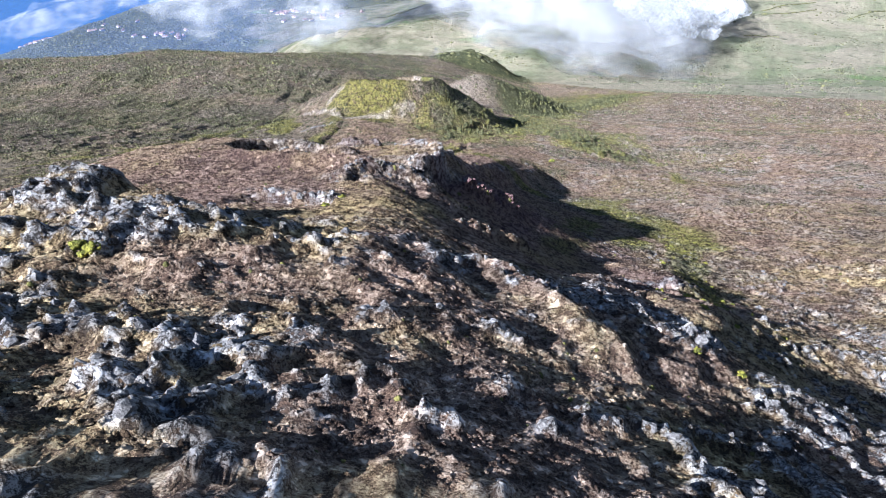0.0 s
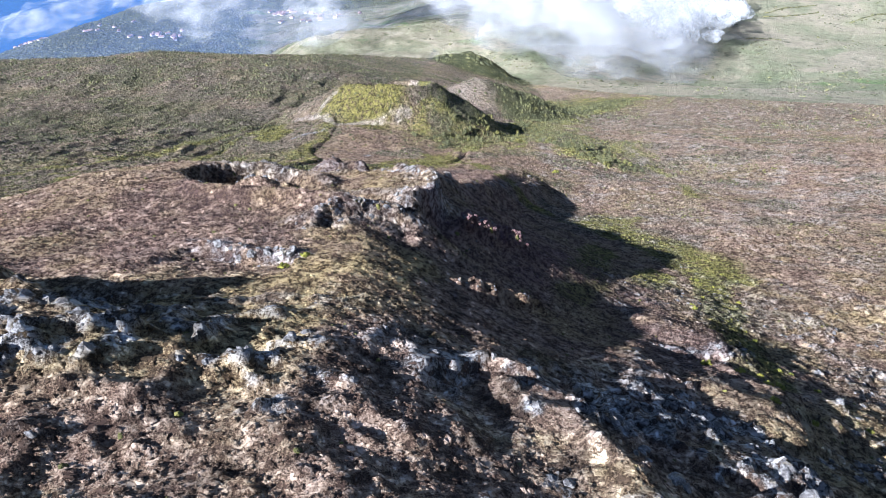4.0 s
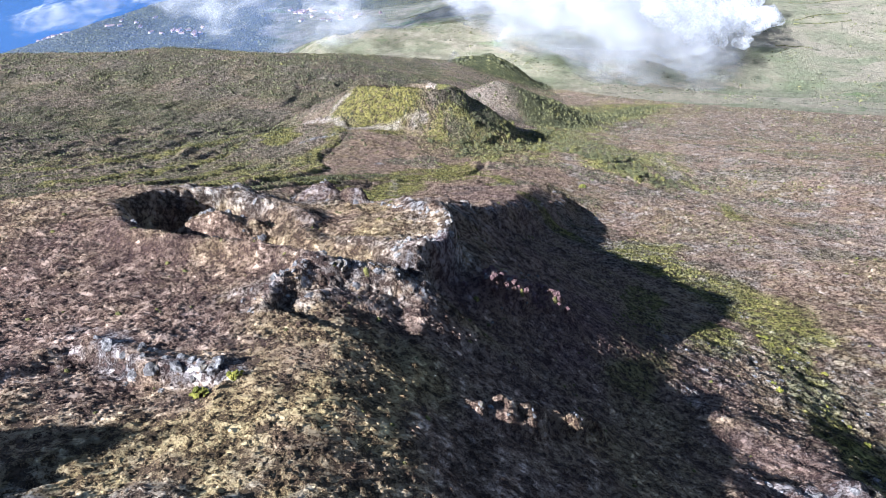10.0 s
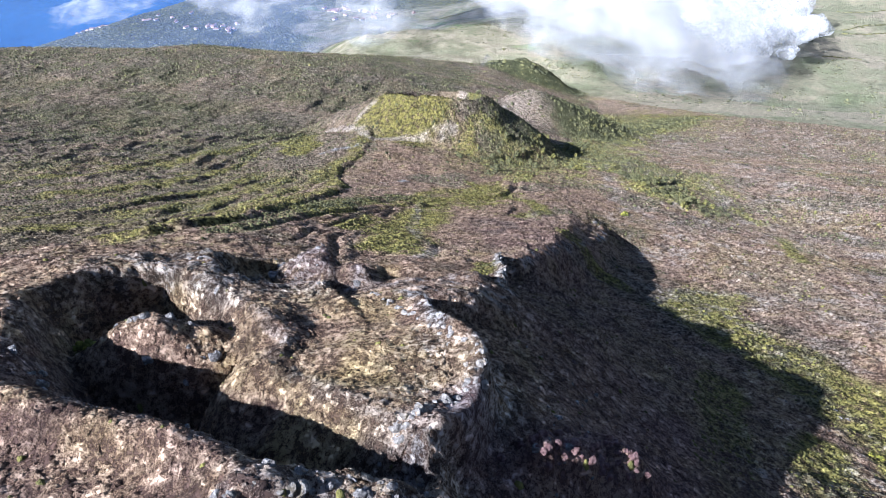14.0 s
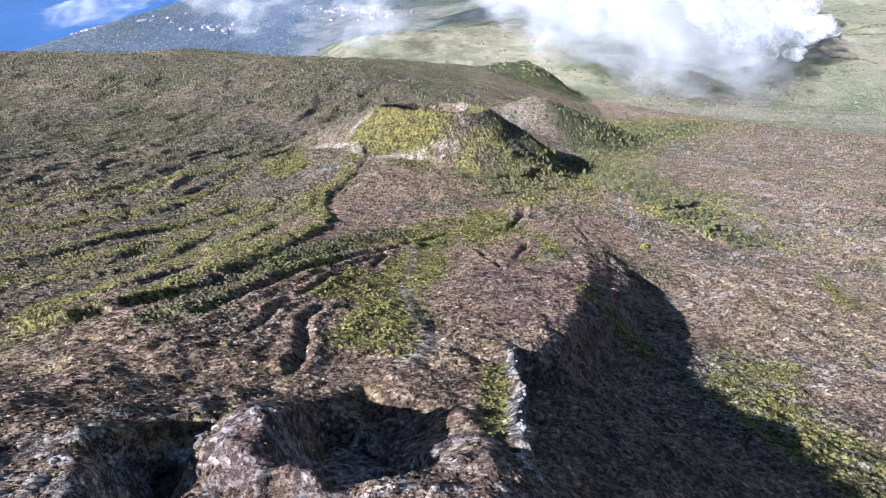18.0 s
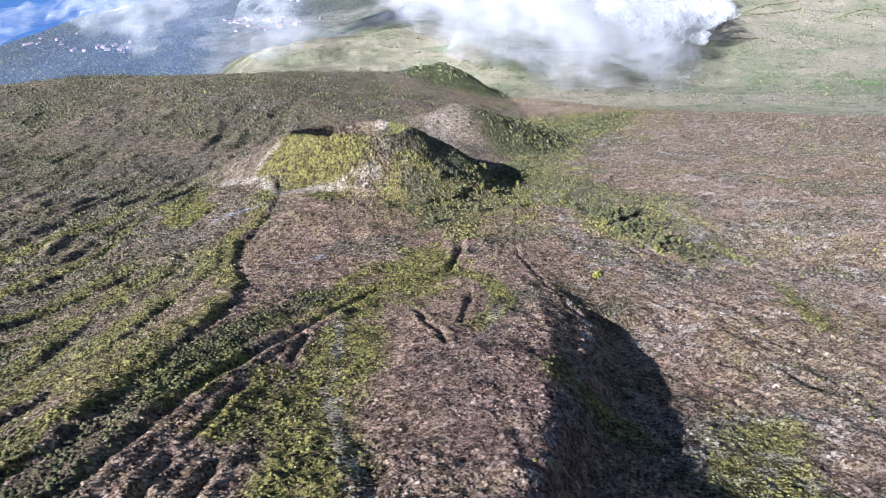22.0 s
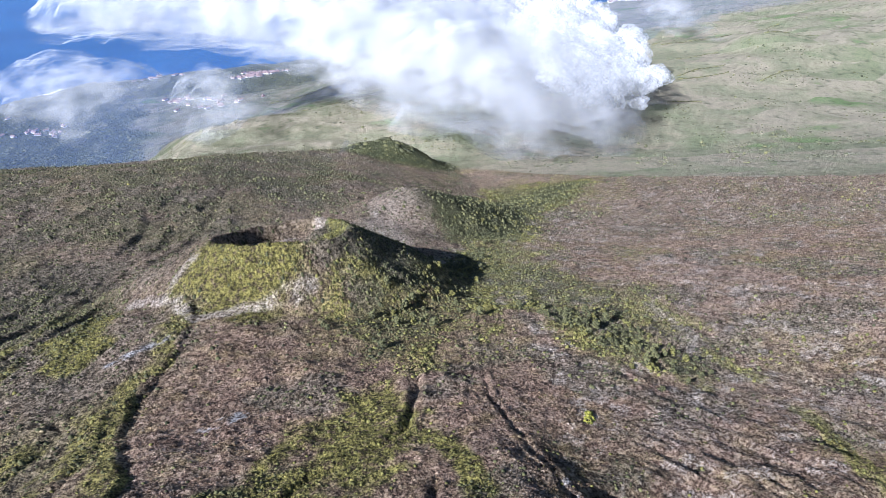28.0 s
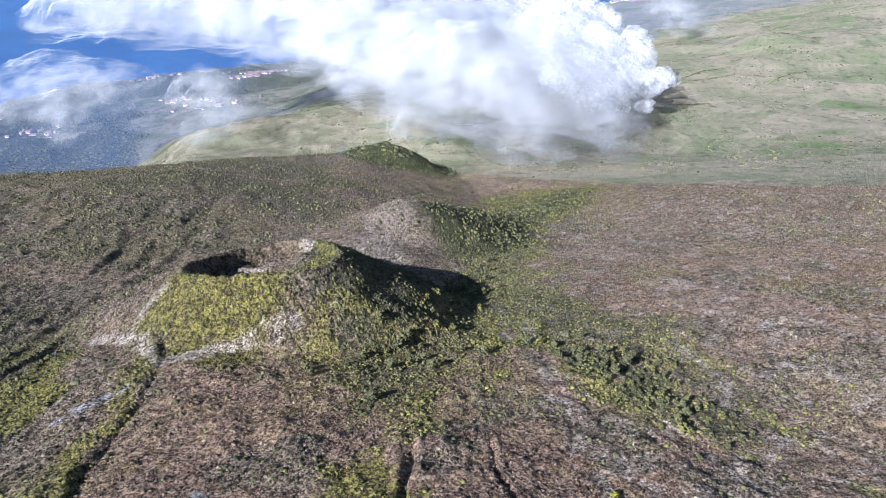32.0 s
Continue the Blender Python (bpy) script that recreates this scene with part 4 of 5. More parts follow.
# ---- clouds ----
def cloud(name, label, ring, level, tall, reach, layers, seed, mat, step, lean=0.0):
    """A bank of cloud or a tinted air sheet inside a ring seen from above: layers of equal density, from a wide thin
    outer one to a small inner one.
    """
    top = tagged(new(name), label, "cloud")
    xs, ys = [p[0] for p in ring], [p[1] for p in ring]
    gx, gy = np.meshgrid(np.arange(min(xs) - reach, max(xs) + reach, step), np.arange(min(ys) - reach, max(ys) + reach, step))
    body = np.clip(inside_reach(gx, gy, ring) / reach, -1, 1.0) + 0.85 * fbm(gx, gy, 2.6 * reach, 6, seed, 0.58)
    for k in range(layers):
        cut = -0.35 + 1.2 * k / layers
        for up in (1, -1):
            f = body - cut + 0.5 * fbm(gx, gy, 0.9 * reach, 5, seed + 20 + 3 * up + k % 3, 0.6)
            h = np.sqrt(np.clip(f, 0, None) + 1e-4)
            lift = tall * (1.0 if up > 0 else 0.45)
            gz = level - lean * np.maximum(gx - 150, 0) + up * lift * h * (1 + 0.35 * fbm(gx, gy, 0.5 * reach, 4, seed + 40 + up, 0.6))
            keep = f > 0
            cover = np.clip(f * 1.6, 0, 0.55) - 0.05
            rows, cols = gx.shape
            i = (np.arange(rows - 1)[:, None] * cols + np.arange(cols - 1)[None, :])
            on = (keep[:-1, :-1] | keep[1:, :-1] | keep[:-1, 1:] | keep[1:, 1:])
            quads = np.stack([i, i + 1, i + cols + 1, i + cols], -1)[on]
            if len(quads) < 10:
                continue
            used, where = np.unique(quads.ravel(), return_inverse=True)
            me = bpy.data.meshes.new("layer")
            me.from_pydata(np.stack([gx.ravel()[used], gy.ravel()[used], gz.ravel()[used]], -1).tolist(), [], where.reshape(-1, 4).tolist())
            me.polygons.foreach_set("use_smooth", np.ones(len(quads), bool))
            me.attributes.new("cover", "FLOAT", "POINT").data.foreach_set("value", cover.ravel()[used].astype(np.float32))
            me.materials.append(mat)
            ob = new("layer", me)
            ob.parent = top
    return top


scene.cycles.transparent_max_bounces = 96
RING_MAIN = [(600, 1450), (560, 1270), (470, 1130), (380, 1030), (300, 990), (238, 970), (154, 990), (60, 1030), (-15, 1100), (-85, 1230), (-189, 1353), (-314, 1400), (-438, 1431), (-578, 1499), (-669, 1644), (-653, 1832), (-281, 1950), (407, 1950), (540, 1900), (600, 1750), (615, 1600)]
cloud("cloud", "bright white cumulus bank drifting over the pastures", RING_MAIN, 680, 70, 110, 7, 3, MAT_CLOUD, 12, 0.2)


def puff_mesh(seed):
    """A billow: a lump with smaller lumps upon it."""
    bm = bmesh.new()
    bmesh.ops.create_icosphere(bm, subdivisions=3, radius=1.0)
    for v in bm.verts:
        q = v.co * 1.5 + Vector((seed * 5.7, 0, 0))
        v.co = v.co * (1 + 0.36 * noise.fractal(q, 0.85, 2.1, 5))
        v.co.z *= 0.8
    for f in bm.faces:
        f.smooth = True
    me = bpy.data.meshes.new("billow")
    bm.to_mesh(me)
    bm.free()
    me.materials.append(MAT_PUFF)
    return me


_puffs = [puff_mesh(k) for k in range(6)]
_pr = random.Random(17)
_bank = tagged(new("cloud"), "dense bright billowing end of the cumulus bank", "cloud")
EDGE_Y = [1040, 1110, 1200, 1270, 1450, 1600, 1690, 1850, 1930]
EDGE_X = [380, 470, 570, 628, 650, 668, 655, 640, 590]
for _k in range(110):
    _y = _pr.uniform(1150, 1930)
    _in = _pr.random() ** 1.5
    _r = (16 + 26 * _pr.random()) * (0.55 + 0.45 * min(1.0, (_y - 1100) / 300)) * (0.8 + 0.7 * _in)
    _x = float(np.interp(_y, EDGE_Y, EDGE_X)) - 0.9 * _r - 230 * _in
    _z = 607 + 75 * _in * _pr.random() + _pr.uniform(-8, 22)
    _ob = new("billow", _puffs[_k % 6])
    _ob.matrix_basis = pose(_x, _y, _z, _pr.uniform(-30, 30), _pr.uniform(-30, 30), _pr.uniform(0, 360)) @ Matrix.Diagonal((_r * 1.25, _r * 1.1, _r, 1))
    _ob.parent = _bank
RING_LEFT = [(-690, 1456), (-692, 1684), (-612, 1692), (-480, 1603), (-424, 1513), (-443, 1372), (-452, 1231), (-553, 1288)]
cloud("cloud", "small ragged cloud hanging below the shoulder", RING_LEFT, 560, 45, 95, 5, 13, MAT_WISP, 11)
RING_MID = [(-310, 1312), (-288, 1421), (-220, 1383), (-187, 1271), (-235, 1141), (-269, 1188)]
cloud("cloud", "thin grey-white wisp of cloud over the fields", RING_MID, 600, 35, 60, 5, 17, MAT_WISP, 8)
RING_EDGE = [(-1085, 1500), (-985, 1600), (-900, 1720), (-960, 1780), (-1080, 1680), (-1160, 1580)]
cloud("cloud", "thin torn wisp of cloud above the coast", RING_EDGE, 450, 35, 90, 5, 31, MAT_WISP, 11)
RING_FAR = [(1025, 2256), (1140, 2243), (1043, 1934), (1036, 1853), (935, 1892)]
cloud("cloud", "small torn cloud over the far meadows", RING_FAR, 500, 30, 70, 4, 23, MAT_WISP, 10)
# added see-through sheet: its blue tint stands in for airlight over far land
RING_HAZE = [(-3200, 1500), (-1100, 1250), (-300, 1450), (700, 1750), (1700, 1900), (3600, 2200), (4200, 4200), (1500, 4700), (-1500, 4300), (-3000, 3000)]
cloud("haze_sheet", "added blue-tinted sheet that imitates distant air over the lowland and the coast", RING_HAZE, 380, 20, 420, 1, 29, MAT_HAZE_TINT, 70)
# ---- plants and loose rock ----
_rng = np.random.default_rng(7)


def dome(seed, sides, tall):
    """A ragged low clump: crown point, two uneven rings."""
    r = np.random.default_rng(seed)
    v = [(r.normal(0, 0.08), r.normal(0, 0.08), tall)]
    for ring, (rad, h) in enumerate(((0.62, 0.72 * tall), (1.0, -0.12))):
        for k in range(sides):
            a = 2 * math.pi * (k + 0.5 * ring + r.uniform(-0.25, 0.25)) / sides
            q = rad * r.uniform(0.72, 1.2)
            v.append((q * math.cos(a), q * math.sin(a), h * r.uniform(0.7, 1.25)))
    f = []
    for k in range(sides):
        n = (k + 1) % sides
        f += [(0, 1 + k, 1 + n), (1 + k, 1 + sides + k, 1 + n), (1 + n, 1 + sides + k, 1 + sides + n)]
    return np.array(v), np.array(f)


def strew(name, label, category, mat, x, y, size, shapes, sink=0.1, smooth=False, squash=(0.8, 1.2), zones=None):
    """Many small pieces in one mesh of stuff, each turned and sized on its own, set on the ground."""
    z = lie(x, y)
    e = 0.5 + 0.0025 * y
    gx, gy = (lie(x + e, y) - lie(x - e, y)) / (2 * e), (lie(x, y + e) - lie(x, y - e)) / (2 * e)
    gx, gy = np.clip(gx, -1.2, 1.2), np.clip(gy, -1.2, 1.2)
    turn = _rng.uniform(0, 2 * math.pi, len(x))
    flat = _rng.uniform(*squash, len(x))
    pick = _rng.integers(0, len(shapes), len(x))
    vs, fs, base, order = [], [], 0, []
    for s, (tv, tf) in enumerate(shapes):
        w = np.nonzero(pick == s)[0]
        c, sn = np.cos(turn[w])[:, None], np.sin(turn[w])[:, None]
        k = size[w][:, None]
        px = x[w][:, None] + k * (c * tv[None, :, 0] - sn * tv[None, :, 1])
        py = y[w][:, None] + k * (sn * tv[None, :, 0] + c * tv[None, :, 1])
        pz = z[w][:, None] + k * (tv[None, :, 2] * flat[w][:, None] - sink) + gx[w][:, None] * (px - x[w][:, None]) + gy[w][:, None] * (py - y[w][:, None])
        vs.append(np.stack([px, py, pz], -1).reshape(-1, 3))
        fs.append((tf[None] + (base + np.arange(len(w)) * len(tv))[:, None, None]).reshape(-1, 3))
        base += len(w) * len(tv)
        order.append(np.repeat(w, len(tv)))
    v, f = np.concatenate(vs), np.concatenate(fs)
    me = bpy.data.meshes.new(name)
    me.vertices.add(len(v))
    me.vertices.foreach_set("co", v.astype(np.float32).ravel())
    me.loops.add(f.size)
    me.loops.foreach_set("vertex_index", f.astype(np.int32).ravel())
    me.polygons.add(len(f))
    me.polygons.foreach_set("loop_start", (np.arange(len(f)) * 3).astype(np.int32))
    me.polygons.foreach_set("use_smooth", np.full(len(f), smooth))
    if zones is not None:
        order = np.concatenate(order)
        for key, values in zones.items():
            me.attributes.new(key, "FLOAT", "POINT").data.foreach_set("value", values[order].astype(np.float32))
    me.update(calc_edges=True)
    me.materials.append(mat)
    return tagged(new(name, me), label, category, kind="stuff")


def places(n, y0, y1, x_at_0, x_per_y, power=1.0):
    """Random places in a widening strip of the flank."""
    y = y0 + (y1 - y0) * _rng.uniform(0, 1, n) ** power
    half = x_at_0 + x_per_y * y
    return _rng.uniform(-1, 1, n) * half, y


def spike(seed, sides, tall):
    """A small tuft: a crown point over one uneven ring."""
    r = np.random.default_rng(seed)
    v = [(r.normal(0, 0.2), r.normal(0, 0.2), tall)]
    for k in range(sides):
        a = 2 * math.pi * (k + r.uniform(-0.3, 0.3)) / sides
        q = r.uniform(0.65, 1.25)
        v.append((q * math.cos(a), q * math.sin(a), r.uniform(-0.15, 0.3)))
    return np.array(v), np.array([(0, 1 + k, 1 + (k + 1) % sides) for k in range(sides)])


DOMES = [dome(k, 5, 1.0) for k in range(6)]
TUFTS = [spike(20 + k, 4, 0.72) for k in range(9)]
# count, from y, to y, half width at y = 0 and its growth, least and greatest size
BANDS = [(66000, 12, 66, 34, 0.6, 0.11, 0.32), (104000, 66, 140, 32, 0.62, 0.15, 0.4), (110000, 140, 260, 30, 0.7, 0.22, 0.62), (104000, 260, 520, 30, 0.78, 0.34, 0.95), (44000, 520, 960, 0, 0.85, 0.7, 1.7)]
KINDS = [("heather", "low brown and golden heather cushions on the flank", "heather", MAT_GROUND, 1.0, TUFTS), ("green_shrubs", "yellow-green shrubs in gullies and on slopes", "shrubs", MAT_SCRUB, 0.9, DOMES), ("dark_shrubs", "dark green shrubs in the damp hollows", "shrubs", MAT_WOOD_SCRUB, 1.0, DOMES)]
_spread = [places(n, y0, y1, a, b) for n, y0, y1, a, b, s0, s1 in BANDS]
_x, _y = np.concatenate([s[0] for s in _spread]), np.concatenate([s[1] for s in _spread])
_size = np.concatenate([s0 + (s1 - s0) * _rng.uniform(0, 1, n) ** 1.6 for n, y0, y1, a, b, s0, s1 in BANDS])
_zones = dict(ground_zones(_x, _y))
_zones["tuft"] = np.ones(len(_x))
_roll = _rng.uniform(0, 1, len(_x))
_bare = (_zones["rock"] > 0.5) | ((_zones["pale"] > 0.6) & (_y < 420)) | (_zones["meadow"] > 0.3)
_isd = (_roll < 0.6 * _zones["wood"] + 0.16 * _zones["scrub"] * (_y > 200)) & ~_bare
_isg = (_rng.uniform(0, 1, len(_x)) < (0.14 + 0.4 * (_y > 285) * (_x > -20)) * _zones["green"] * (_y > 100) + 0.004) & ~_bare & ~_isd
for (_nm, _lab, _cat, _mat, _grow, _shapes), _m in zip(KINDS, (~_bare & ~_isg & ~_isd, _isg, _isd)):
    strew(_nm, _lab, _cat, _mat, _x[_m], _y[_m], _grow * _size[_m], _shapes, smooth=True, zones={k: v[_m] for k, v in _zones.items()} if _nm == "heather" else None)


def boulder(seed, detail, jag):
    """An angular lava block."""
    bm = bmesh.new()
    bmesh.ops.create_icosphere(bm, subdivisions=detail, radius=1.0)
    for v in bm.verts:
        p = v.co.copy()
        q = p * 1.3 + Vector((seed * 7.3, 0, 0))
        v.co = p * (1 + jag * noise.fractal(q, 0.9, 2.2, 4))
        v.co.z *= 0.75
    for k in range(5):
        n = Vector((math.sin(seed * 3.1 + k * 2.4), math.cos(seed * 1.7 + k * 2.4), 0.5 * math.sin(seed + k * 1.9))).normalized()
        for v in bm.verts:
            over = v.co.dot(n) - 0.72
            if over > 0:
                v.co -= n * over * 0.9
    return bm


def bm_shape(bm):
    bm.verts.ensure_lookup_table()
    v, f = np.array([tuple(v.co) for v in bm.verts]), np.array([[w.index for w in p.verts] for p in bm.faces])
    bm.free()
    return v, f


STONES = [bm_shape(boulder(k, 1, 0.35)) for k in range(6)]
_x, _y = places(52000, 12, 130, 34, 0.55)
_keep = rough(_x, _y) * (0.06 + outcrop(_x, _y)) > _rng.uniform(0.3, 2.0, len(_x))
_x, _y = _x[_keep], _y[_keep]
strew("lava_stones", "grey lichen-covered lava stones among the heather", "stones", MAT_ROCK, _x, _y, 0.1 + 0.4 * _rng.uniform(0, 1, len(_x)) ** 3, STONES, 0.15, squash=(0.6, 1.3))

# large blocks, each a thing of its own
_meshes = []
for _k in range(7):
    _me = bpy.data.meshes.new("boulder")
    _bm = boulder(40 + _k, 2, 0.6)
    _bm.to_mesh(_me)
    _bm.free()
    _me.materials.append(MAT_ROCK)
    _meshes.append(_me)
_x, _y = places(6000, 13, 110, 34, 0.5)
_score = rough(_x, _y) * outcrop(_x, _y)
_near = np.nonzero(_score > 0.75)[0][:240]
_z = height(_x, _y)
for _i in _near:
    _s = 0.16 + 0.36 * _rng.uniform(0, 1) ** 2
    _ob = new("boulder", _meshes[_rng.integers(0, 7)])
    _ob.matrix_world = pose(_x[_i], _y[_i], _z[_i] - 0.1 * _s, _rng.uniform(-20, 20), _rng.uniform(-20, 20), _rng.uniform(0, 360)) @ Matrix.Diagonal((_s * _rng.uniform(0.8, 1.5), _s, _s * _rng.uniform(0.7, 1.1), 1))
    tagged(_ob, "weathered grey lava boulder with pale lichen on the ridge", "boulder", group="lava boulders on the broken ridge")
# rocks that stand along the broken edges: line, count, spread, least and greatest size, pale or dark
RIM_ROCKS = [
    ([(-5.2, 82), (-4, 85), (-1.6, 88), (-0.6, 91), (-2.6, 95), (-6, 98.5), (-9.5, 103), (-11.5, 105.5)], 48, 0.4, 0.2, 0.55, True, "pale lichen-covered rock on the crater's lip"),
    ([(2.3, 119), (1.8, 126), (3.0, 136), (2.4, 150)], 26, 0.25, 0.15, 0.36, True, "pale lichen-covered rock on a broken wall of lava"),
    ([(-14.8, 71), (-13.8, 73.6), (-11.5, 76.5), (-7.5, 78.6), (-3.6, 80.2)], 44, 0.6, 0.15, 0.42, False, "grey lava rock on a ragged step of the crest"),
    ([(-25, 66), (-18, 62.3), (-13, 62.3)], 34, 0.9, 0.18, 0.5, False, "grey lava rock beside the shaded hollow"),
    ([(-26.5, 115.5), (-25.2, 116.2)], 6, 0.6, 0.4, 1.0, False, "grey rock tooth between two pits"),
    ([(-33, 88), (-28, 84.5), (-20, 82.5), (-15, 81)], 26, 0.4, 0.2, 0.5, False, "grey lava rock on the crater's near edge"),
    ([(-30, 113), (-27, 118), (-24, 121)], 14, 0.5, 0.3, 0.8, False, "grey lava rock on the edge of a pit"),
    ([(-13, 117.5), (-10, 118.5), (-6, 117)], 14, 0.6, 0.3, 0.8, False, "grey lava rock on the edge of a pit"),
    ([(-30, 95), (-27, 94.5), (-22, 93)], 14, 1.0, 0.2, 0.6, False, "grey lava rock on the mound within the crater"),
    ([(2.5, 63.6), (7.3, 66.2), (12.5, 67.4)], 18, 0.6, 0.12, 0.36, False, "grey rock that stands out of the slope's shade"),
    ([(3, 84), (6, 92), (10, 104)], 24, 2.5, 0.15, 0.45, False, "grey talus rock below the crater's lip"),
    ([(5, 46.5), (9, 44.5), (14, 38), (18, 31)], 22, 1.2, 0.2, 0.6, True, "pale lichen-covered rock on a low rib"),
]
_pale_meshes = []
for _me in _meshes:
    _me = _me.copy()
    _me.materials[0] = MAT_PALE_ROCK
    _pale_meshes.append(_me)
_er = random.Random(23)
for _line, _n, _wide, _s0, _s1, _pale, _lab in RIM_ROCKS:
    _fs = [_er.uniform(0, len(_line) - 1.001) for _k in range(_n)]
    _at = np.array([[_line[int(f)][c] + (_line[int(f) + 1][c] - _line[int(f)][c]) * (f - int(f)) + _er.gauss(0, _wide) for c in (0, 1)] for f in _fs])
    for (_x, _y), _z in zip(_at, height(_at[:, 0], _at[:, 1])):
        _s = _s0 + (_s1 - _s0) * _er.random() ** 2
        _ob = new("rock", (_pale_meshes if _pale else _meshes)[_er.randrange(7)])
        _ob.matrix_world = pose(_x, _y, _z - 0.15 * _s, _er.uniform(-25, 25), _er.uniform(-25, 25), _er.uniform(0, 360)) @ Matrix.Diagonal((_s * _er.uniform(0.8, 1.5), _s, _s * _er.uniform(0.8, 1.3), 1))
        tagged(_ob, _lab, "rock", group="rocks along the broken edges")
# ---- trees, shrubs, red rocks, houses, walls ----
def part(name, bm, mat, parent, label=""):
    me = bpy.data.meshes.new(name)
    bm.to_mesh(me)
    bm.free()
    me.materials.append(mat)
    ob = new(name, me)
    ob.parent = parent
    if label:
        ob["label"] = label
    return ob


def crown_mesh(seed, clumps, wide, tall, base):
    """Many small uneven leaf clumps about a few limbs, with gaps between."""
    r = random.Random(seed)
    bm = bmesh.new()
    for k in range(clumps):
        a, h = r.uniform(0, 2 * math.pi), r.random()
        reach = wide * math.sqrt(r.random()) * (1.0 - 0.6 * h * h)
        c = Vector((reach * math.cos(a), reach * math.sin(a), base + tall * h * (1 - 0.35 * (reach / wide) ** 2)))
        s = wide * r.uniform(0.18, 0.36)
        made = bmesh.ops.create_icosphere(bm, subdivisions=1, radius=s)
        for v in made["verts"]:
            v.co = c + Vector((v.co.x * r.uniform(0.7, 1.3), v.co.y * r.uniform(0.7, 1.3), v.co.z * r.uniform(0.45, 0.95)))
    return bm


def trunk_mesh(seed, tall, wide, limbs=4):
    """A tapered, leaning stem with a few limbs."""
    r = random.Random(seed)
    bm = bmesh.new()

    def stem(a, b, ra, rb):
        d = (b - a)
        rot = d.to_track_quat("Z", "Y").to_matrix().to_4x4()
        bmesh.ops.create_cone(bm, cap_ends=True, segments=6, radius1=ra, radius2=rb, depth=d.length, matrix=Matrix.Translation((a + b) / 2) @ rot)

    top = Vector((r.uniform(-0.15, 0.15) * tall, r.uniform(-0.15, 0.15) * tall, tall * 0.75))
    stem(Vector((0, 0, -0.3)), top, wide, wide * 0.45)
    for k in range(limbs):
        f = r.uniform(0.35, 0.95)
        a = r.uniform(0, 2 * math.pi)
        stem(top * f, top * f + Vector((math.cos(a), math.sin(a), 0.8)) * tall * 0.4, wide * 0.4, wide * 0.15)
    return bm


TREES = []
for _k in range(5):
    _t = tagged(new("tree"), "dense dark green heath tree in the damp valley", "tree", group="heath trees in the valley")
    _h = 1.5 + 0.25 * _k
    part("trunk", trunk_mesh(60 + _k, _h, 0.09), MAT_BARK, _t)
    part("crown", crown_mesh(70 + _k, 26, 1.05 + 0.12 * _k, _h, 0.5), MAT_SCRUB if _k == 2 else MAT_WOOD_SCRUB, _t)
    TREES.append(_t)


def along(line, n, wide, seed):
    r = np.random.default_rng(seed)
    out = []
    for k in range(n):
        f = r.uniform(0, len(line) - 1.001)
        i = int(f)
        (ax, ay), (bx, by) = line[i], line[i + 1]
        out.append((ax + (bx - ax) * (f - i) + r.normal(0, wide), ay + (by - ay) * (f - i) + r.normal(0, wide)))
    return out


_spots = along([(72, 345), (82, 322), (90, 302), (98, 286)], 110, 8.0, 1)
_spots += along([(92, 540), (76, 470), (56, 425), (36, 390), (14, 350), (4, 330)], 150, 10.0, 2)
_spots += along([(96, 547), (150, 640), (220, 730)], 60, 16.0, 3)
_rr = random.Random(5)
_zs = height(*np.array(_spots, float).T)
for _i, (_x, _y) in enumerate(_spots):
    _z = float(_zs[_i])
    _s = _rr.uniform(0.5, 1.2)
    _m = pose(_x, _y, _z - 0.1, 0, 0, _rr.uniform(0, 360)) @ Matrix.Diagonal((_s, _s, _s, 1))
    if _i < len(TREES):
        TREES[_i].matrix_basis = _m
    else:
        copy_thing(TREES[_i % len(TREES)], _m)

# single bright shrubs
def shrub(x, y, size, label, seed):
    t = tagged(new("shrub"), label, "shrub", group="bright shrubs")
    part("branches", trunk_mesh(seed, 0.5 * size, 0.05 * size, 5), MAT_BARK, t)
    part("foliage", crown_mesh(seed + 1, 22, size, 0.7 * size, 0.1 * size), MAT_LEAF, t)
    z = float(height(np.array([float(x)]), np.array([float(y)]))[0])
    t.matrix_basis = pose(x, y, z - 0.1, 0, 0, seed * 37)
    return t


for _k, (_x, _y, _s) in enumerate([(-26.2, 33.2, 0.9), (-24.9, 32.8, 0.7), (22.6, 35.2, 0.55), (26, 33, 0.5), (54.5, 261, 1.7), (55.3, 263.5, 1.3), (53.8, 259, 1.0), (-35.8, 95.6, 1.0), (-34.6, 95.2, 0.8), (-14.5, 60.5, 0.6), (-12.5, 61.5, 0.5), (31, 62, 0.7), (34.5, 61, 0.6), (1.8, 80.5, 0.35), (36, 58, 0.6)]):
    shrub(_x, _y, _s, "bright yellow-green shrub among brown heather", 100 + _k)

for _k, (_x, _y) in enumerate(along([(33, 50), (42, 66), (50, 92), (58, 118)], 22, 4.5, 12)):
    shrub(_x, _y, 0.4 + 0.02 * (_k % 12), "small yellow-green shrub between lava rocks", 140 + _k)

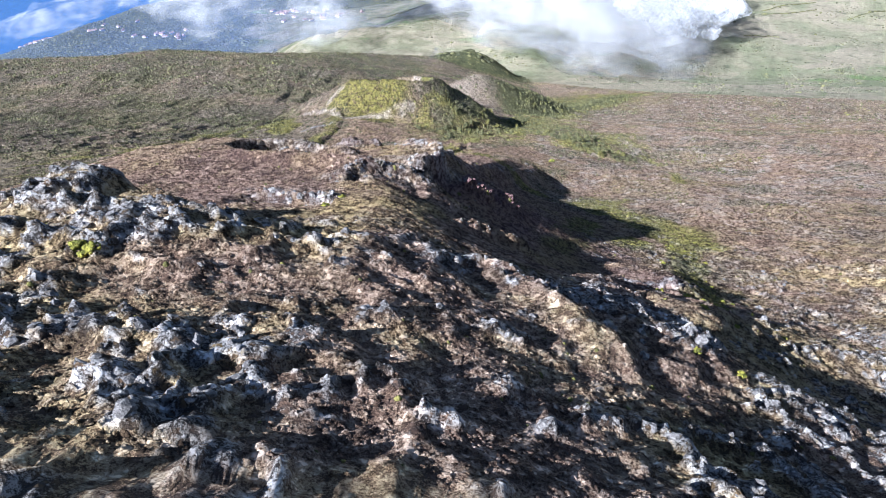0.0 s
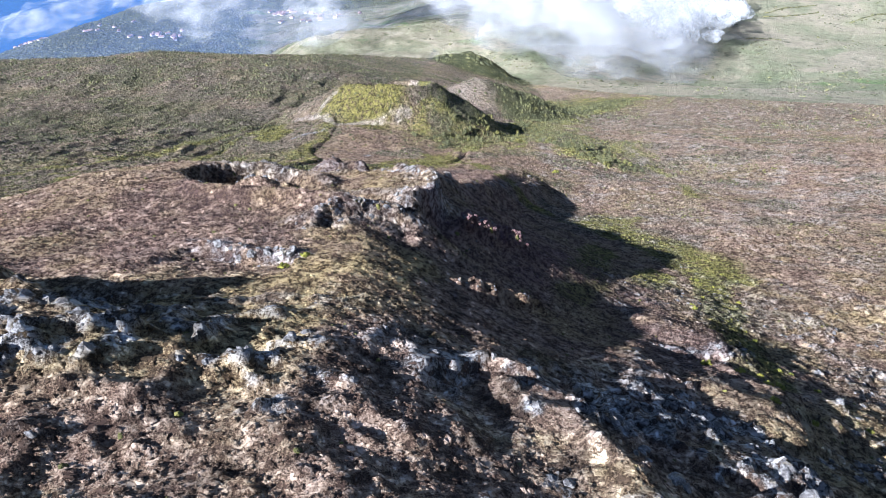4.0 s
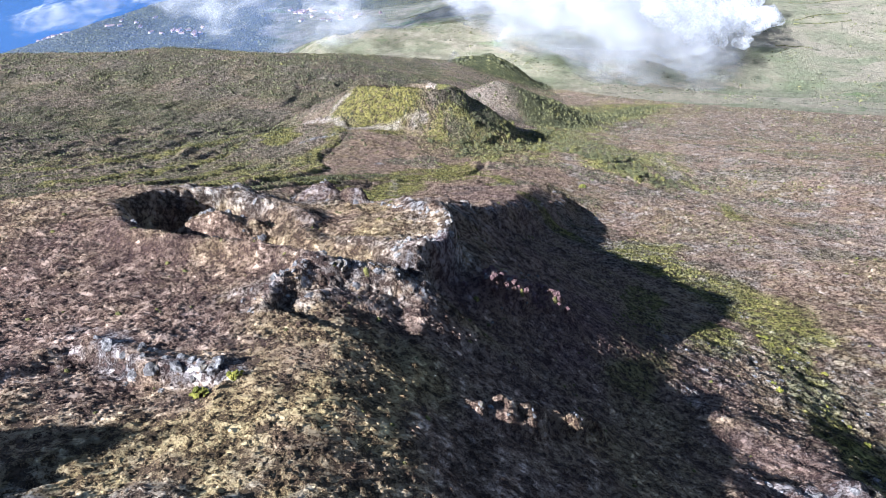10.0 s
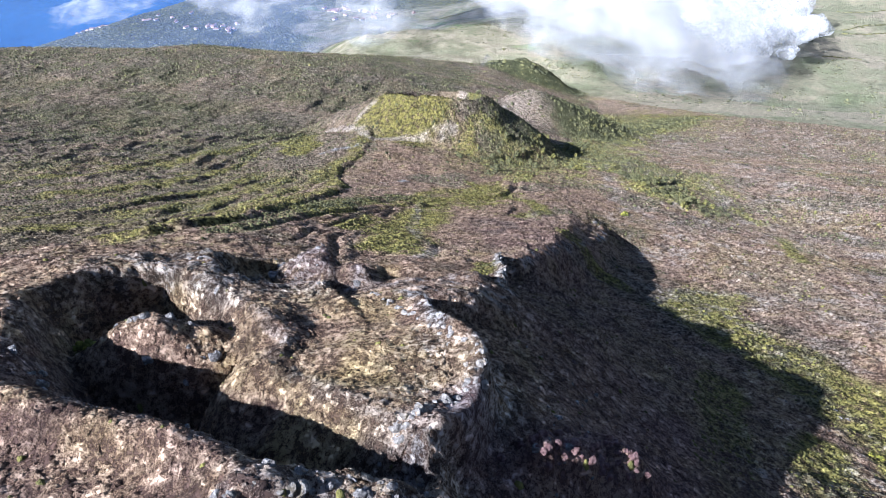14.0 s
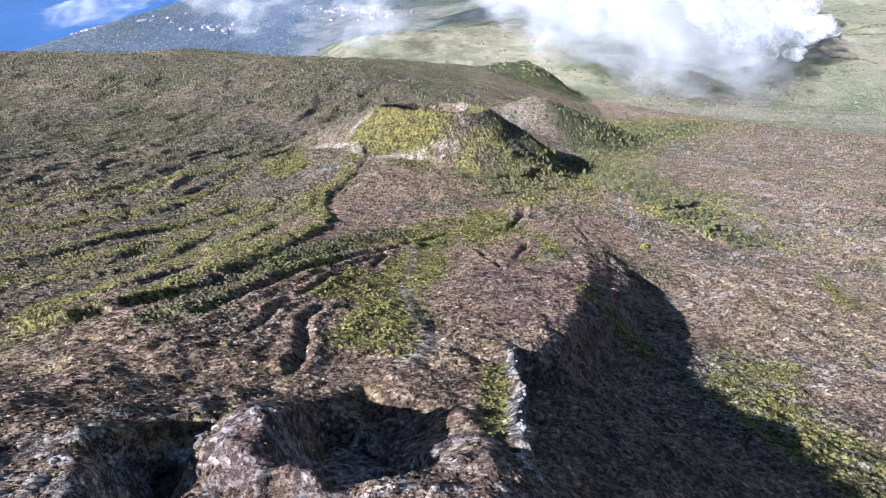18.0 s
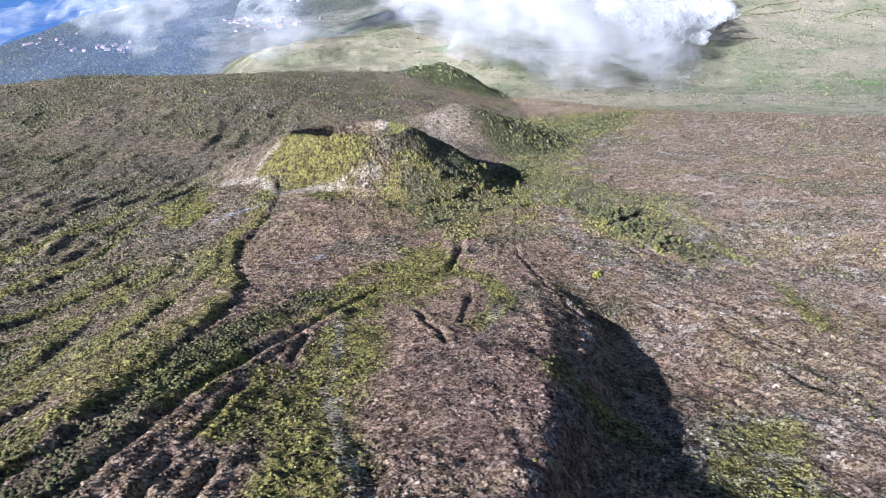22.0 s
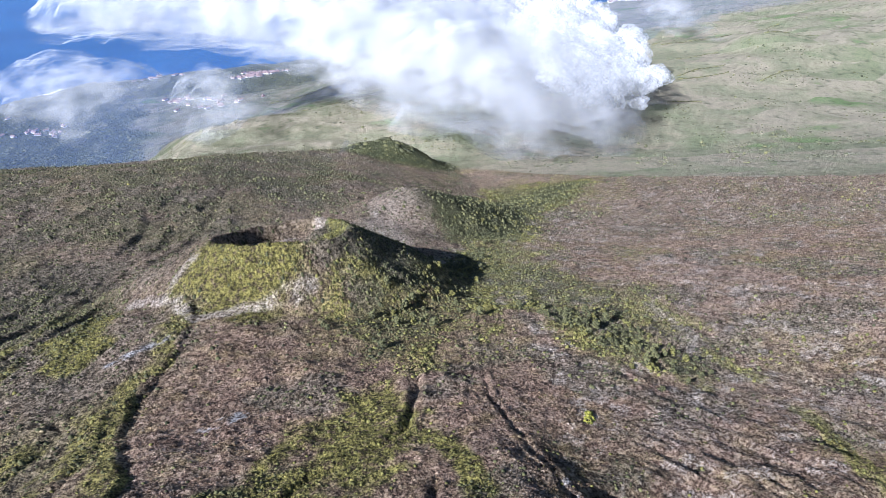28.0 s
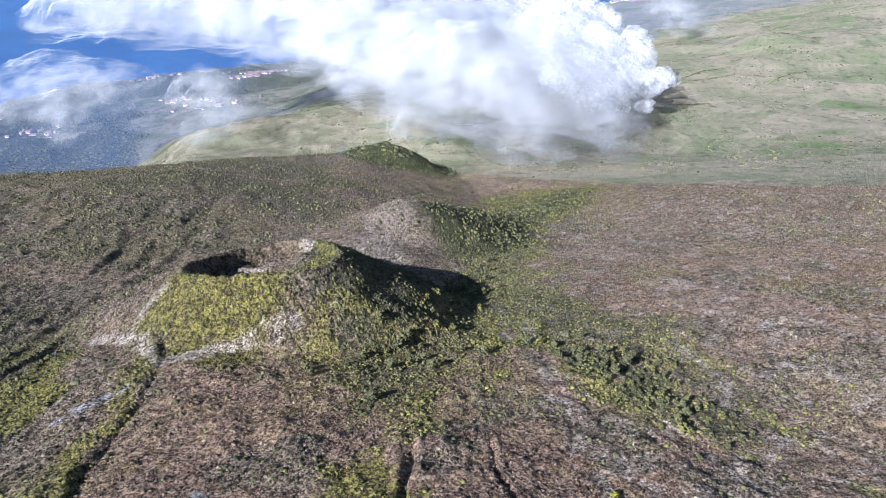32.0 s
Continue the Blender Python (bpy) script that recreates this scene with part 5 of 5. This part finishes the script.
# red scoria that stands into the light below the crater's rim
_meshes = []
for _k in range(4):
    _me = bpy.data.meshes.new("scoria_block")
    _bm = boulder(80 + _k, 2, 0.45)
    _bm.to_mesh(_me)
    _bm.free()
    _me.materials.append(MAT_RED_ROCK)
    _meshes.append(_me)
for _k, (_x, _y) in enumerate(along([(3.2, 87), (5.6, 88.2), (8.2, 89.4), (11.5, 90.7), (13, 91.2)], 120, 0.85, 9)):
    _z = float(height(np.array([_x]), np.array([_y]))[0])
    _s = 0.1 + 0.3 * _rr.random() ** 1.6
    _ob = new("scoria_block", _meshes[_k % 4])
    _ob.matrix_basis = pose(_x, _y, _z + 0.1 * _s, _rr.uniform(-15, 15), _rr.uniform(-15, 15), _rr.uniform(0, 360)) @ Matrix.Diagonal((_s * 1.2, _s, _s * 1.35, 1))
    tagged(_ob, "reddish scoria block on the shaded slope", "rock", group="red scoria blocks below the rim")

# ---- far land: thickets, woods, hedges, houses ----
def far_places(n, x0, x1, y0, y1):
    return _rng.uniform(x0, x1, n), _rng.uniform(y0, y1, n)


_x, _y = far_places(26000, -900, 2400, 880, 2600)
_zones = dict(ground_zones(_x, _y))
_keep = (_zones["meadow"] > 0.6) & (np.abs(_x - 300) < 200 + 0.75 * _y) & (fbm(_x, _y, 90, 5, 74, 0.62) > 0.13 + 0.1 * sstep(1100, 1600, _y))
_x, _y = _x[_keep], _y[_keep]
strew("thickets", "dark scrub thickets and hedges on the pastures", "thickets", MAT_WOOD_SCRUB, _x, _y, 1.4 + 2.6 * _rng.uniform(0, 1, len(_x)) ** 3, DOMES, squash=(0.5, 0.9))
_x, _y = far_places(16000, -1900, 300, 950, 3100)
_zones = dict(ground_zones(_x, _y))
_keep = (_zones["wood"] > 0.5) & (land(_x, _y) > 8)
_x, _y = _x[_keep], _y[_keep]
strew("woods", "dark evergreen woods on the lowland by the coast", "woods", MAT_WOOD_SCRUB, _x, _y, 3.5 + 5.0 * _rng.uniform(0, 1, len(_x)) ** 2, DOMES, squash=(0.35, 0.6), smooth=True)


def hedge(x, y, long, turn, seed):
    """A low ragged hedge on a field's edge."""
    r = random.Random(seed)
    bm = bmesh.new()
    k = np.arange(int(long / 5))
    xs, ys = x + math.cos(turn) * k * 5.0, y + math.sin(turn) * k * 5.0 + 4 * np.sin(k * 0.15 + seed)
    for px, py, pz in zip(xs, ys, height(xs, ys)):
        made = bmesh.ops.create_icosphere(bm, subdivisions=1, radius=1.6 + 1.2 * r.random())
        for v in made["verts"]:
            v.co = Vector((px + v.co.x * 1.5, py + v.co.y, pz + 0.5 + v.co.z * 0.7))
    me = bpy.data.meshes.new("hedge")
    bm.to_mesh(me)
    bm.free()
    me.materials.append(MAT_WOOD_SCRUB)
    return tagged(new("hedge", me), "dark hedge along the edge of a pasture", "hedge", group="hedges between the pastures")


for _k in range(34):
    _x, _y = _rr.uniform(-250, 1300), _rr.uniform(1080, 2100)
    if _x < 1.0 * _y - 400:
        hedge(_x, _y, _rr.uniform(60, 190), _rr.choice([0.05, 0.15, -0.1, 0.25, -0.2, 0.35]), _k)


def house_shape(seed):
    """A small white house with a tiled gable roof."""
    r = random.Random(seed)
    t = tagged(new("house"), "small white house with a red tiled roof", "house", group="houses by the coast")
    w, d, h = r.uniform(4, 6), r.uniform(5.5, 9), r.uniform(4, 6)
    bm = bmesh.new()
    bmesh.ops.create_cube(bm, size=1, matrix=Matrix.Translation((0, 0, h / 2 - 1)) @ Matrix.Diagonal((2 * w, 2 * d, h + 2, 1)))
    part("wall", bm, MAT_PLASTER, t)
    bm = bmesh.new()
    v = [bm.verts.new(c) for c in ((-w - 0.4, -d - 0.4, h), (w + 0.4, -d - 0.4, h), (w + 0.4, d + 0.4, h), (-w - 0.4, d + 0.4, h), (0, -d - 0.4, h + 0.6 * w), (0, d + 0.4, h + 0.6 * w))]
    for f in ((0, 1, 4), (2, 3, 5), (0, 4, 5, 3), (1, 2, 5, 4), (3, 2, 1, 0)):
        bm.faces.new([v[k] for k in f])
    part("roof", bm, MAT_TILE, t)
    return t


HOUSES = [house_shape(k) for k in range(4)]
_sites = []
for _cx, _cy, _rx, _ry, _n in ((-370, 2780, 100, 60, 90), (-600, 2360, 50, 40, 26), (1640, 3800, 130, 70, 50), (-820, 2990, 130, 50, 16), (-1560, 2330, 40, 50, 24), (-950, 2050, 120, 60, 14), (-420, 2150, 120, 90, 16), (-1250, 2250, 90, 70, 8)):
    for _k in range(_n):
        _sites.append((_cx + _rr.gauss(0, 0.55) * _rx, _cy + _rr.gauss(0, 0.55) * _ry))
_zs = height(*np.array(_sites, float).T)
for _i, (_x, _y) in enumerate(_sites):
    _z = float(_zs[_i])
    if _z < 3:
        continue
    _m = pose(_x, _y, _z, 0, 0, _rr.uniform(0, 360))
    if _i < 4:
        HOUSES[_i].matrix_basis = _m
    else:
        copy_thing(HOUSES[_i % 4], _m)
